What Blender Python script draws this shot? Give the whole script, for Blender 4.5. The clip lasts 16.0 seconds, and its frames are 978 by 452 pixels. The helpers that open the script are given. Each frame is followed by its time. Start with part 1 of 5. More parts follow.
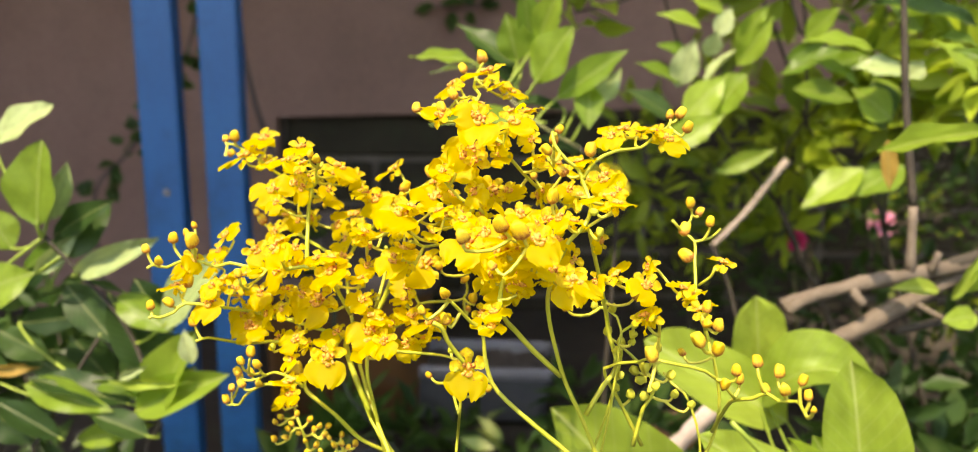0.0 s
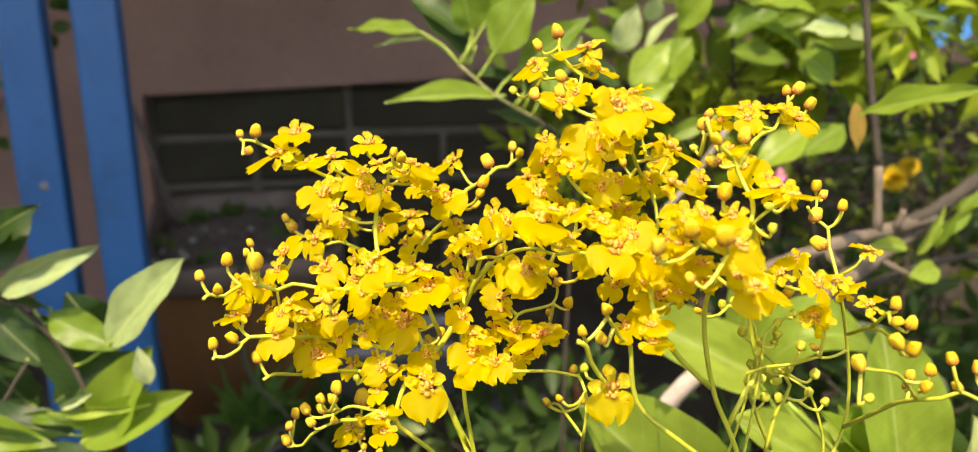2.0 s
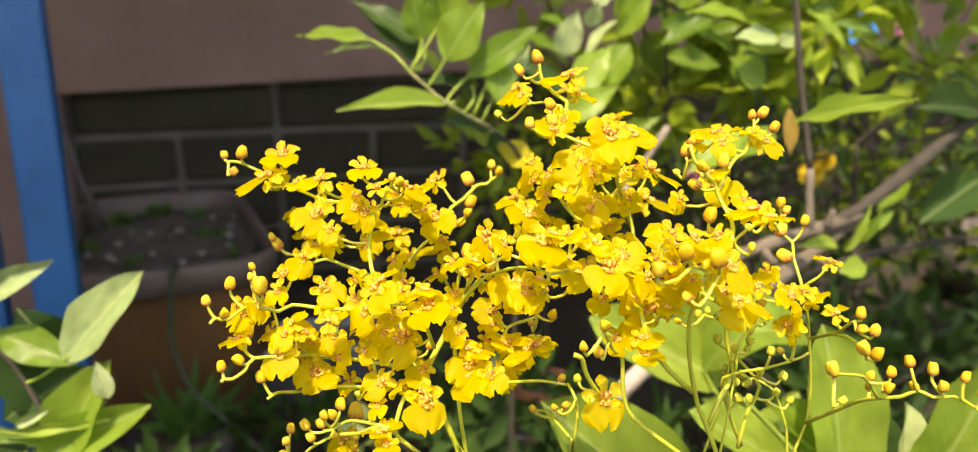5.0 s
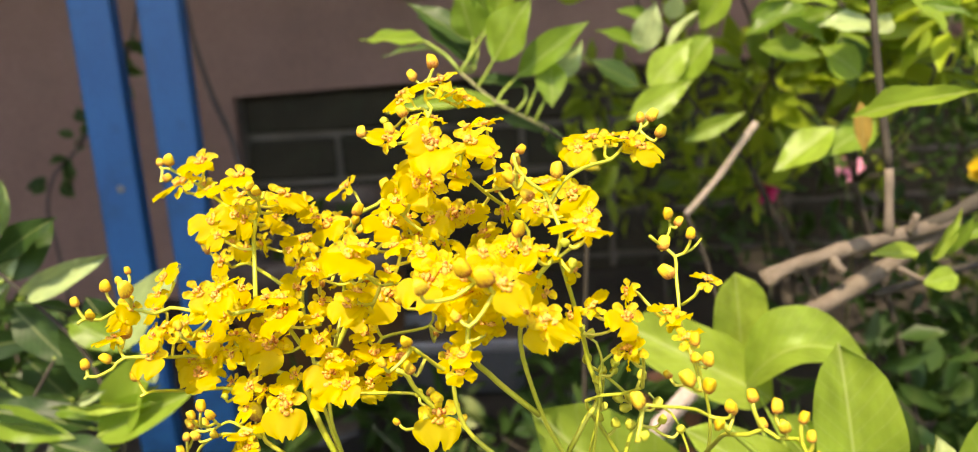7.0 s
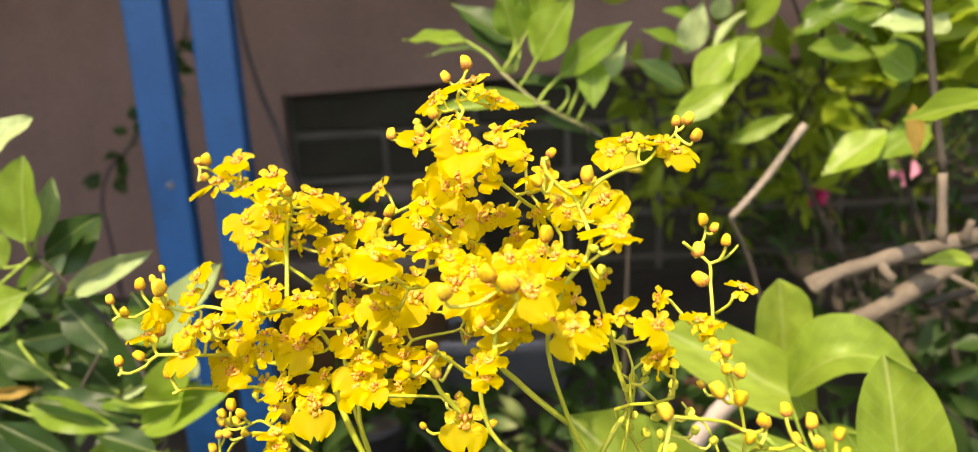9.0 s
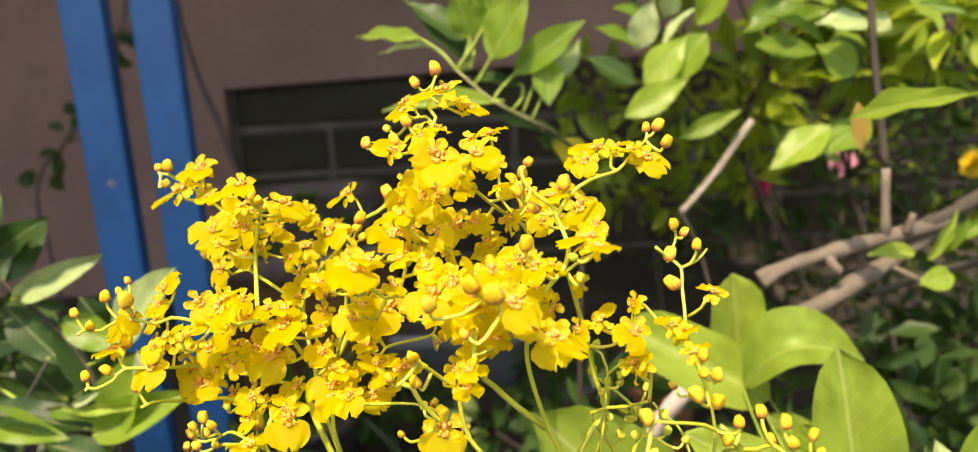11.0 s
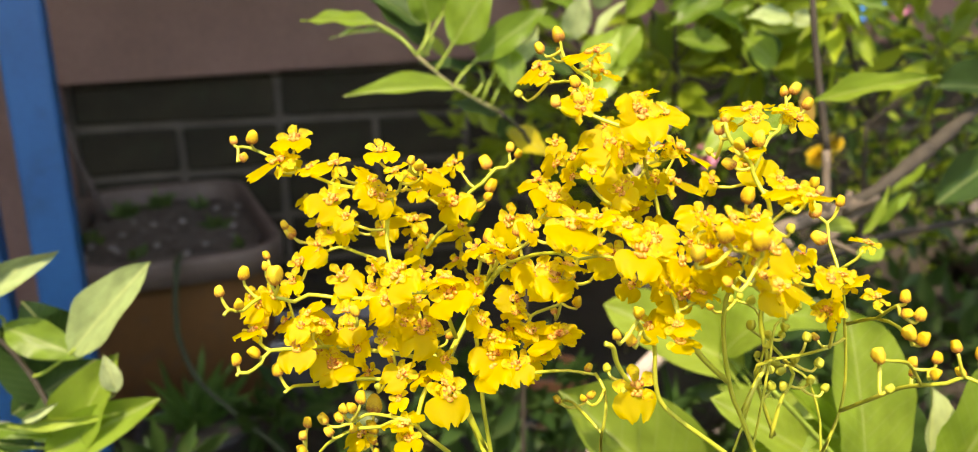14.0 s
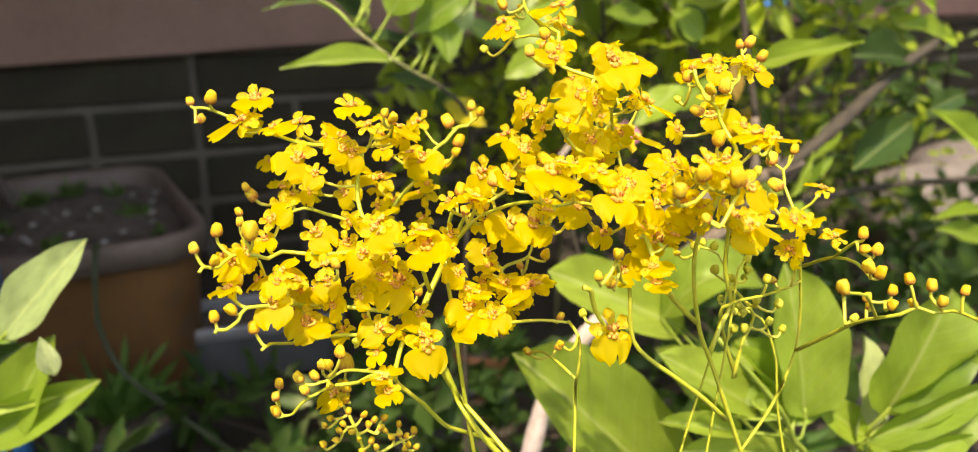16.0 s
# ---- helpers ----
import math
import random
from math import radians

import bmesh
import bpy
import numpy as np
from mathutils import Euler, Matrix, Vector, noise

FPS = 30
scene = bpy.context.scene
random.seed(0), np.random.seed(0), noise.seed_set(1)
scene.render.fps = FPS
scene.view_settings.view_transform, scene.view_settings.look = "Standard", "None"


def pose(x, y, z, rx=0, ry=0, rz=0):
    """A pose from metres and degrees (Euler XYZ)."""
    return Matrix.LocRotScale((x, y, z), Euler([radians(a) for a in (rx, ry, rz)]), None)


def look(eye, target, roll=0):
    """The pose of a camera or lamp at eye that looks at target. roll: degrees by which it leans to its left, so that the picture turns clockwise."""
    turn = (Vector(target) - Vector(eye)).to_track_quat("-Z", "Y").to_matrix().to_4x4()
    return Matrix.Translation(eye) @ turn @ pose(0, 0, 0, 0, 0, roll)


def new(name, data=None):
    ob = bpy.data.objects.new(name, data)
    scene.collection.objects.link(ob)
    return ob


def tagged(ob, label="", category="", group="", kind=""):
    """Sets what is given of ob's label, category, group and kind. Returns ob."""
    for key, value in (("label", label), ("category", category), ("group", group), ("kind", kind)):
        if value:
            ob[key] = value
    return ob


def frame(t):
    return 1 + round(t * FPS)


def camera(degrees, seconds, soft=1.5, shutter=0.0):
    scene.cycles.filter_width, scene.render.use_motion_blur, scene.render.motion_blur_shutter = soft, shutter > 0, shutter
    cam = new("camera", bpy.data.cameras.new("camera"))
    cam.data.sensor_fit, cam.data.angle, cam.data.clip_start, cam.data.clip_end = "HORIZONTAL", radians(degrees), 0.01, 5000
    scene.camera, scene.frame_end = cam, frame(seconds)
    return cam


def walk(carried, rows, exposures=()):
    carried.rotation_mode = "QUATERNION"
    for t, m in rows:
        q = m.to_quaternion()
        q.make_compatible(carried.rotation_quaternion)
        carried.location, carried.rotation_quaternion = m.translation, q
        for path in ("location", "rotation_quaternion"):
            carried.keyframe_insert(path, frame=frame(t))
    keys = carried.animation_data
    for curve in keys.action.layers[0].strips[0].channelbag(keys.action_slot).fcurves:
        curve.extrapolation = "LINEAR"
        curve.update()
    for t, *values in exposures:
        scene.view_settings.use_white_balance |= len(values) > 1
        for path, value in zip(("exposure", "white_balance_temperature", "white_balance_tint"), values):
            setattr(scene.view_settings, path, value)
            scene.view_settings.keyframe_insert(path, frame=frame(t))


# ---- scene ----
cam = camera(59.8, 16.0, soft=1.0)
PATH = [
    (0, (0.008, 0.003, 1.155), (-0.007, 1.96, 0.744), 0.5),
    (0.5, (0.021, 0.011, 1.156), (0.01, 1.963, 0.724), -0.1),
    (1, (-0.004, 0.035, 1.166), (0.067, 1.983, 0.718), -0.4),
    (1.5, (-0.07, 0.06, 1.161), (0.127, 1.994, 0.693), -0.5),
    (2, (-0.096, 0.061, 1.159), (0.211, 1.977, 0.672), -0.7),
    (2.5, (-0.102, 0.057, 1.159), (0.281, 1.957, 0.664), -0.6),
    (3, (-0.113, 0.052, 1.158), (0.319, 1.941, 0.661), -0.3),
    (3.5, (-0.109, 0.044, 1.163), (0.352, 1.926, 0.667), -0.3),
    (4, (-0.104, 0.043, 1.168), (0.39, 1.916, 0.67), -0.1),
    (4.5, (-0.131, 0.053, 1.171), (0.393, 1.916, 0.669), -0.0),
    (5, (-0.128, 0.052, 1.175), (0.354, 1.927, 0.671), -0.3),
    (5.2, (-0.117, 0.046, 1.177), (0.327, 1.928, 0.667), -0.7),
    (7.5, (0.023, 0.042, 1.175), (-0.002, 1.979, 0.674), -3.0),
    (8, (0.021, 0.043, 1.176), (-0.038, 1.978, 0.676), -3.0),
    (10.3, (0.017, 0.049, 1.172), (-0.016, 1.983, 0.664), -2.5),
    (10.5, (0.015, 0.046, 1.17), (0.005, 1.98, 0.658), -2.6),
    (11, (0.007, 0.047, 1.183), (0.079, 1.975, 0.656), -2.7),
    (11.5, (-0.019, 0.045, 1.172), (0.139, 1.97, 0.654), -2.4),
    (12, (-0.038, 0.046, 1.169), (0.199, 1.964, 0.654), -2.2),
    (12.5, (-0.065, 0.049, 1.171), (0.243, 1.957, 0.655), -1.9),
    (13, (-0.085, 0.054, 1.172), (0.298, 1.948, 0.656), -1.5),
    (13.5, (-0.11, 0.068, 1.173), (0.343, 1.943, 0.647), -1.3),
    (14, (-0.133, 0.068, 1.17), (0.342, 1.937, 0.638), -1.0),
    (14.5, (-0.115, 0.06, 1.163), (0.353, 1.925, 0.614), -0.8),
    (15, (-0.106, 0.053, 1.166), (0.394, 1.904, 0.599), -0.9),
    (15.5, (-0.145, 0.086, 1.151), (0.441, 1.91, 0.579), -0.9),
    (16, (-0.157, 0.068, 1.158), (0.495, 1.871, 0.589), -0.9),
]
cam.data.dof.use_dof, cam.data.dof.focus_distance, cam.data.dof.aperture_fstop = True, 0.358, 9.0
walk(cam, [(t, look(eye, target, roll)) for t, eye, target, roll in PATH], [(0, 2.13, 8700, 16), (2, 1.98, 8700, 16), (3.5, 2.03, 8700, 16), (5, 2.04, 8700, 16), (7.5, 2.11, 8700, 16), (12, 2.03, 8700, 16), (16, 2.03, 8700, 16)])

# ---- light ----
GROUND = 0.2
SUN_FROM = Vector((-0.22, -0.47, 0.86)).normalized()
world = bpy.data.worlds.new("sky")
scene.world = world
world.use_nodes = True
sky = world.node_tree.nodes.new("ShaderNodeTexSky")
sky.sky_type, sky.sun_disc = "NISHITA", False
sky.sun_elevation = math.asin(SUN_FROM.z)
sky.sun_rotation = math.atan2(SUN_FROM.x, SUN_FROM.y)
world.node_tree.nodes["Background"].inputs["Strength"].default_value = 0.15
world.node_tree.links.new(sky.outputs[0], world.node_tree.nodes["Background"].inputs["Color"])
sun = new("sun", bpy.data.lights.new("sun", "SUN"))
sun.data.energy, sun.data.angle, sun.data.color = 2.0, radians(0.53), (1.0, 0.95, 0.86)
sun.matrix_world = look(SUN_FROM * 20, (0, 0, 0))


# ---- materials ----
def material(name):
    m = bpy.data.materials.new(name)
    m.use_nodes = True
    n, l = m.node_tree.nodes, m.node_tree.links
    return m, n, l, n["Principled BSDF"]


def ramp(n, stops):
    r = n.new("ShaderNodeValToRGB")
    while len(r.color_ramp.elements) < len(stops):
        r.color_ramp.elements.new(0.5)
    for e, (p, c) in zip(r.color_ramp.elements, stops):
        e.position, e.color = p, (*c, 1)
    return r


def noise_of(n, l, scale, detail=4.0, vector=None, rough=0.55):
    t = n.new("ShaderNodeTexNoise")
    t.inputs["Scale"].default_value, t.inputs["Detail"].default_value, t.inputs["Roughness"].default_value = scale, detail, rough
    if vector is not None:
        l.new(vector, t.inputs["Vector"])
    return t


def bump_of(n, l, height, strength, distance, bsdf):
    b = n.new("ShaderNodeBump")
    b.inputs["Strength"].default_value, b.inputs["Distance"].default_value = strength, distance
    l.new(height, b.inputs["Height"])
    l.new(b.outputs[0], bsdf.inputs["Normal"])
    return b


def mix_colour(n, l, kind, fac, a, b):
    x = n.new("ShaderNodeMix")
    x.data_type, x.blend_type = "RGBA", kind
    for socket, v in ((x.inputs["Factor"], fac), (x.inputs["A"], a), (x.inputs["B"], b)):
        if isinstance(v, bpy.types.NodeSocket):
            l.new(v, socket)
        else:
            socket.default_value = v if isinstance(v, float) else (*v, 1)
    return x.outputs["Result"]


def mathy(n, l, op, a, b=0.0, clamp=False):
    x = n.new("ShaderNodeMath")
    x.operation, x.use_clamp = op, clamp
    for socket, v in ((x.inputs[0], a), (x.inputs[1], b)):
        if isinstance(v, bpy.types.NodeSocket):
            l.new(v, socket)
        else:
            socket.default_value = v
    return x.outputs[0]


def rough_surface(name, c1, c2, scale, roughness, bump=0.3, dist=0.002, fine=None, stain=None):
    """A matt surface with large patches, fine grain and relief."""
    m, n, l, b = material(name)
    tc = n.new("ShaderNodeTexCoord").outputs["Object"]
    big = noise_of(n, l, scale, 5, tc)
    col = ramp(n, [(0.3, c1), (0.7, c2)])
    l.new(big.outputs[0], col.inputs[0])
    small = noise_of(n, l, fine or scale * 14, 6, tc, 0.7)
    grain = mathy(n, l, "MULTIPLY_ADD", small.outputs[0], 0.5)
    n[grain.node.name].inputs[2].default_value = 0.75
    out = mix_colour(n, l, "MULTIPLY", 1.0, col.outputs[0], grain)
    if stain:
        spots = noise_of(n, l, scale * 3.1, 3, tc)
        mask = ramp(n, [(0.52, (0, 0, 0)), (0.72, (1, 1, 1))])
        l.new(spots.outputs[0], mask.inputs[0])
        out = mix_colour(n, l, "MIX", mathy(n, l, "MULTIPLY", mask.outputs[0], 0.6), out, stain)
    l.new(out, b.inputs["Base Color"])
    b.inputs["Roughness"].default_value = roughness
    bump_of(n, l, small.outputs[0], bump, dist, b)
    return m


def leaf_material(name, dark, light, through_light, gloss=0.36, veins=True, share=0.5, vein_share=0.12):
    """A leaf blade: waxy skin, light coming through it, pale midrib and side veins."""
    m, n, l, b = material(name)
    tc = n.new("ShaderNodeTexCoord").outputs["Object"]
    rnd = n.new("ShaderNodeObjectInfo").outputs["Random"]
    isl = n.new("ShaderNodeNewGeometry").outputs["Random Per Island"]
    pick = mathy(n, l, "FRACT", mathy(n, l, "ADD", rnd, isl))
    tone = ramp(n, [(0.0, dark), (1.0, light)])
    l.new(pick, tone.inputs[0])
    mott = noise_of(n, l, 6, 4, tc)
    shade = mathy(n, l, "MULTIPLY_ADD", mott.outputs[0], 1.2)
    n[shade.node.name].inputs[2].default_value = 0.4
    col = mix_colour(n, l, "MULTIPLY", 1.0, tone.outputs[0], shade)
    if veins:
        sep = n.new("ShaderNodeSeparateXYZ")
        l.new(tc, sep.inputs[0])
        ax = mathy(n, l, "ABSOLUTE", sep.outputs[0])
        mid = mathy(n, l, "SUBTRACT", 1.0, mathy(n, l, "MULTIPLY", ax, 38.0), True)
        phase = mathy(n, l, "MULTIPLY", mathy(n, l, "SUBTRACT", sep.outputs[1], mathy(n, l, "MULTIPLY", ax, 0.6)), 33.0)
        side = mathy(n, l, "POWER", mathy(n, l, "ABSOLUTE", mathy(n, l, "COSINE", phase)), 40.0)
        vein = mathy(n, l, "MAXIMUM", mid, mathy(n, l, "MULTIPLY", side, vein_share), True)
        pale = mix_colour(n, l, "MIX", 0.6, col, (0.42, 0.48, 0.18))
        col = mix_colour(n, l, "MIX", vein, col, pale)
        bump_of(n, l, vein, 0.12, 0.006, b)
    l.new(col, b.inputs["Base Color"])
    b.inputs["Roughness"].default_value = gloss
    b.inputs["Specular IOR Level"].default_value = 0.24
    tr = n.new("ShaderNodeBsdfTranslucent")
    l.new(mix_colour(n, l, "MULTIPLY", 1.0, mix_colour(n, l, "MIX", 0.65, col, through_light), (1.0, 1.0, 1.0)), tr.inputs["Color"])
    mx = n.new("ShaderNodeMixShader")
    mx.inputs[0].default_value = share
    l.new(b.outputs[0], mx.inputs[1])
    l.new(tr.outputs[0], mx.inputs[2])
    l.new(mx.outputs[0], n["Material Output"].inputs["Surface"])
    return m


def petal_material(name, c1, c2, bars=None, share=0.55, foot=None):
    """A thin petal that lets light through; bars: the colour of cross-bars and freckles."""
    m, n, l, b = material(name)
    tc = n.new("ShaderNodeTexCoord").outputs["Object"]
    rnd = n.new("ShaderNodeObjectInfo").outputs["Random"]
    big = noise_of(n, l, 140, 3, tc)
    tone = ramp(n, [(0.3, c1), (0.75, c2)])
    l.new(mathy(n, l, "ADD", mathy(n, l, "MULTIPLY", big.outputs[0], 0.6), mathy(n, l, "MULTIPLY", rnd, 0.35)), tone.inputs[0])
    col = tone.outputs[0]
    if bars:
        spot = noise_of(n, l, 520, 2, tc)
        mask = ramp(n, [(0.545, (0, 0, 0)), (0.63, (1, 1, 1))])
        l.new(spot.outputs[0], mask.inputs[0])
        dist = n.new("ShaderNodeVectorMath")
        dist.operation = "LENGTH"
        l.new(tc, dist.inputs[0])
        near = mathy(n, l, "SUBTRACT", 1.25, mathy(n, l, "MULTIPLY", dist.outputs["Value"], 120.0), True)
        col = mix_colour(n, l, "MIX", mathy(n, l, "MULTIPLY", mask.outputs[0], near), col, bars)
    if foot:
        sep = n.new("ShaderNodeSeparateXYZ")
        l.new(tc, sep.inputs[0])
        edge = mathy(n, l, "ADD", sep.outputs[2], mathy(n, l, "MULTIPLY", noise_of(n, l, 7, 2, tc).outputs[0], 0.5))
        low = mathy(n, l, "SUBTRACT", 2.5, mathy(n, l, "MULTIPLY", edge, 3.4), True)
        col = mix_colour(n, l, "MIX", mathy(n, l, "MULTIPLY", low, 0.85), col, foot)
        fleck = ramp(n, [(0.47, (0, 0, 0)), (0.53, (1, 1, 1))])
        l.new(noise_of(n, l, 9, 3, tc).outputs[0], fleck.inputs[0])
        base = mathy(n, l, "SUBTRACT", 1.35, mathy(n, l, "MULTIPLY", sep.outputs[2], 1.9), True)
        col = mix_colour(n, l, "MIX", mathy(n, l, "MULTIPLY", mathy(n, l, "MULTIPLY", fleck.outputs[0], base), 0.75), col, (0.36, 0.11, 0.03))
    l.new(col, b.inputs["Base Color"])
    b.inputs["Roughness"].default_value = 0.55
    b.inputs["Specular IOR Level"].default_value = 0.3
    fine = noise_of(n, l, 900, 2, tc)
    bump_of(n, l, fine.outputs[0], 0.15, 0.0005, b)
    tr = n.new("ShaderNodeBsdfTranslucent")
    l.new(col, tr.inputs["Color"])
    mx = n.new("ShaderNodeMixShader")
    mx.inputs[0].default_value = share
    l.new(b.outputs[0], mx.inputs[1])
    l.new(tr.outputs[0], mx.inputs[2])
    l.new(mx.outputs[0], n["Material Output"].inputs["Surface"])
    return m


LIP = petal_material("lip_yellow", (0.79, 0.645, 0.012), (0.85, 0.705, 0.024), None, 0.75)
TEPAL = petal_material("tepal_yellow_barred", (0.76, 0.61, 0.022), (0.83, 0.70, 0.045), (0.56, 0.23, 0.03), 0.66)
CALLUS = petal_material("callus_orange", (0.74, 0.38, 0.07), (0.83, 0.54, 0.12), (0.42, 0.09, 0.02), 0.35)
BUD = petal_material("bud_yellow", (0.72, 0.50, 0.02), (0.82, 0.63, 0.06), None, 0.3, (0.52, 0.23, 0.06))
BUD_GREEN = petal_material("bud_green", (0.44, 0.46, 0.04), (0.58, 0.55, 0.06), None, 0.2)
STALK = rough_surface("stalk_green", (0.33, 0.38, 0.028), (0.47, 0.47, 0.05), 60, 0.45, 0.1, 0.0005)
PEDICEL = rough_surface("pedicel_green", (0.42, 0.42, 0.04), (0.56, 0.52, 0.06), 60, 0.45, 0.1, 0.0005)
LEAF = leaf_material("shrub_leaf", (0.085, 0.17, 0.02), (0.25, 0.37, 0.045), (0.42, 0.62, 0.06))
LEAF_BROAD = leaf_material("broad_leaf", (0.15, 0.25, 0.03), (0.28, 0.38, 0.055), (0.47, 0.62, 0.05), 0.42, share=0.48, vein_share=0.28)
# leaf green darkened to stand in for leaves in shade
LEAF_SHADED = leaf_material("shaded_leaf", (0.019, 0.052, 0.015), (0.055, 0.112, 0.026), (0.09, 0.18, 0.028), 0.4)
# pale leaf, greyed and lightened in colour to imitate sky sheen
LEAF_PALE_SHEEN = leaf_material("pale_sheen_leaf", (0.23, 0.31, 0.12), (0.33, 0.40, 0.185), (0.36, 0.46, 0.14), 0.34, share=0.22)
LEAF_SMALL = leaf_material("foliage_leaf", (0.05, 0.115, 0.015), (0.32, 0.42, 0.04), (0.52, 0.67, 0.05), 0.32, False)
LEAF_YELLOW = leaf_material("yellowing_leaf", (0.50, 0.42, 0.02), (0.58, 0.48, 0.03), (0.66, 0.55, 0.03), 0.45)
LEAF_DRY = leaf_material("dry_leaf", (0.36, 0.22, 0.05), (0.45, 0.30, 0.07), (0.55, 0.35, 0.06), 0.6, True)
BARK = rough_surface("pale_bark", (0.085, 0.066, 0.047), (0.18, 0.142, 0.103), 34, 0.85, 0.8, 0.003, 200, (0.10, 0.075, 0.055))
WHITEWASH = rough_surface("limewashed_bark", (0.42, 0.34, 0.30), (0.60, 0.52, 0.47), 26, 0.9, 0.6, 0.003, 160, (0.28, 0.20, 0.16))
WOOD_PALE = rough_surface("pale_twig", (0.19, 0.155, 0.12), (0.31, 0.26, 0.21), 34, 0.85, 0.6, 0.002, 200, (0.15, 0.12, 0.09))
# bark darkened in its colour to stand in for shade
BARK_SHADED = rough_surface("shaded_bark", (0.026, 0.021, 0.014), (0.05, 0.041, 0.026), 34, 0.85, 0.5, 0.002, 200)
SHOOT = rough_surface("green_shoot", (0.17, 0.25, 0.03), (0.27, 0.36, 0.05), 40, 0.5, 0.2, 0.001)
BARK_GREEN = rough_surface("young_bark", (0.16, 0.17, 0.06), (0.26, 0.24, 0.11), 40, 0.7, 0.3, 0.001)
PLASTER = rough_surface("pink_plaster", (0.21, 0.123, 0.095), (0.29, 0.173, 0.136), 2.4, 0.9, 0.35, 0.004, 45, (0.22, 0.135, 0.105))
# dark block, its colour lowered further to imitate deep shade
BLOCK_SHADED = rough_surface("shaded_concrete_block", (0.020, 0.017, 0.010), (0.041, 0.034, 0.019), 5, 0.95, 0.6, 0.004, 70, (0.036, 0.04, 0.02))
MORTAR = rough_surface("mortar", (0.10, 0.086, 0.069), (0.155, 0.134, 0.108), 8, 0.95, 0.5, 0.003, 90)
BLUE = rough_surface("blue_paint", (0.002, 0.08, 0.235), (0.003, 0.105, 0.285), 6, 0.5, 0.25, 0.001, 90, (0.003, 0.06, 0.16))
STEEL = rough_surface("galvanised_steel", (0.14, 0.14, 0.14), (0.24, 0.24, 0.24), 40, 0.6)
SOIL = rough_surface("dark_soil", (0.022, 0.018, 0.013), (0.05, 0.04, 0.028), 4, 1.0, 0.9, 0.012, 55, (0.05, 0.05, 0.03))
POT_SOIL = rough_surface("potting_soil", (0.06, 0.048, 0.036), (0.125, 0.10, 0.078), 14, 1.0, 1.0, 0.01, 90, (0.17, 0.145, 0.12))
POT_BROWN = rough_surface("brown_plastic", (0.13, 0.06, 0.02), (0.20, 0.095, 0.034), 6, 0.6, 0.15, 0.001, 120, (0.10, 0.07, 0.05))
POT_RIM = rough_surface("dusty_plastic", (0.092, 0.066, 0.052), (0.148, 0.112, 0.092), 10, 0.7, 0.2, 0.001, 120)
POT_GREY = rough_surface("grey_plastic", (0.045, 0.05, 0.054), (0.075, 0.082, 0.088), 9, 0.6, 0.2, 0.001, 100)
POT_DARK = rough_surface("dark_plastic", (0.03, 0.032, 0.035), (0.05, 0.052, 0.058), 9, 0.6, 0.2, 0.001, 100)
POT_WHITE = rough_surface("white_plastic", (0.16, 0.16, 0.17), (0.22, 0.22, 0.23), 9, 0.55, 0.2, 0.001, 100, (0.22, 0.21, 0.20))
TERRACOTTA = rough_surface("terracotta", (0.30, 0.11, 0.05), (0.40, 0.17, 0.08), 12, 0.9, 0.3, 0.001, 120, (0.30, 0.22, 0.16))
HOSE = rough_surface("green_hose", (0.018, 0.032, 0.01), (0.028, 0.05, 0.015), 20, 0.6)
PINK = petal_material("rose_pink", (0.82, 0.30, 0.48), (0.88, 0.48, 0.62), None, 0.35)
MAGENTA = petal_material("rose_magenta", (0.62, 0.03, 0.14), (0.75, 0.08, 0.24), None, 0.35)
ORANGE = petal_material("marigold_yellow", (0.78, 0.53, 0.03), (0.85, 0.64, 0.06), None, 0.35)
WIRE = rough_surface("dark_cable", (0.05, 0.035, 0.03), (0.08, 0.06, 0.05), 20, 0.6)


# ---- mesh helpers ----
def mesh_of(name, verts, faces, mat, smooth=True):
    me = bpy.data.meshes.new(name)
    me.from_pydata([tuple(v) for v in verts], [], faces)
    me.materials.append(mat)
    if smooth:
        me.shade_smooth()
    return me


def thing(name, place, label, category, group="", kind=""):
    ob = new(name)
    ob.location = place
    return tagged(ob, label, category, group, kind)


def part(name, me, parent, label="", m=None):
    """A mesh as a part of parent; m: its pose in the world, as if the parent's own pose were known."""
    ob = new(name, me)
    ob.parent = parent
    home = Matrix.Translation(parent.location) if parent.parent is None else Matrix.Identity(4)
    ob.matrix_local = home.inverted() @ (m or Matrix.Identity(4))
    return tagged(ob, label)


def spline(points, step=0.006):
    """Catmull-Rom through the points, sampled about every step metres."""
    p = [Vector(q) for q in points]
    p = [2 * p[0] - p[1], *p, 2 * p[-1] - p[-2]]
    out = []
    for i in range(1, len(p) - 2):
        a, b, c, d = p[i - 1 : i + 3]
        k = max(2, int((c - b).length / step))
        for j in range(k):
            t = j / k
            out.append(0.5 * (2 * b + (c - a) * t + (2 * a - 5 * b + 4 * c - d) * t * t + (3 * b - a - 3 * c + d) * t**3))
    return out + [p[-2]]


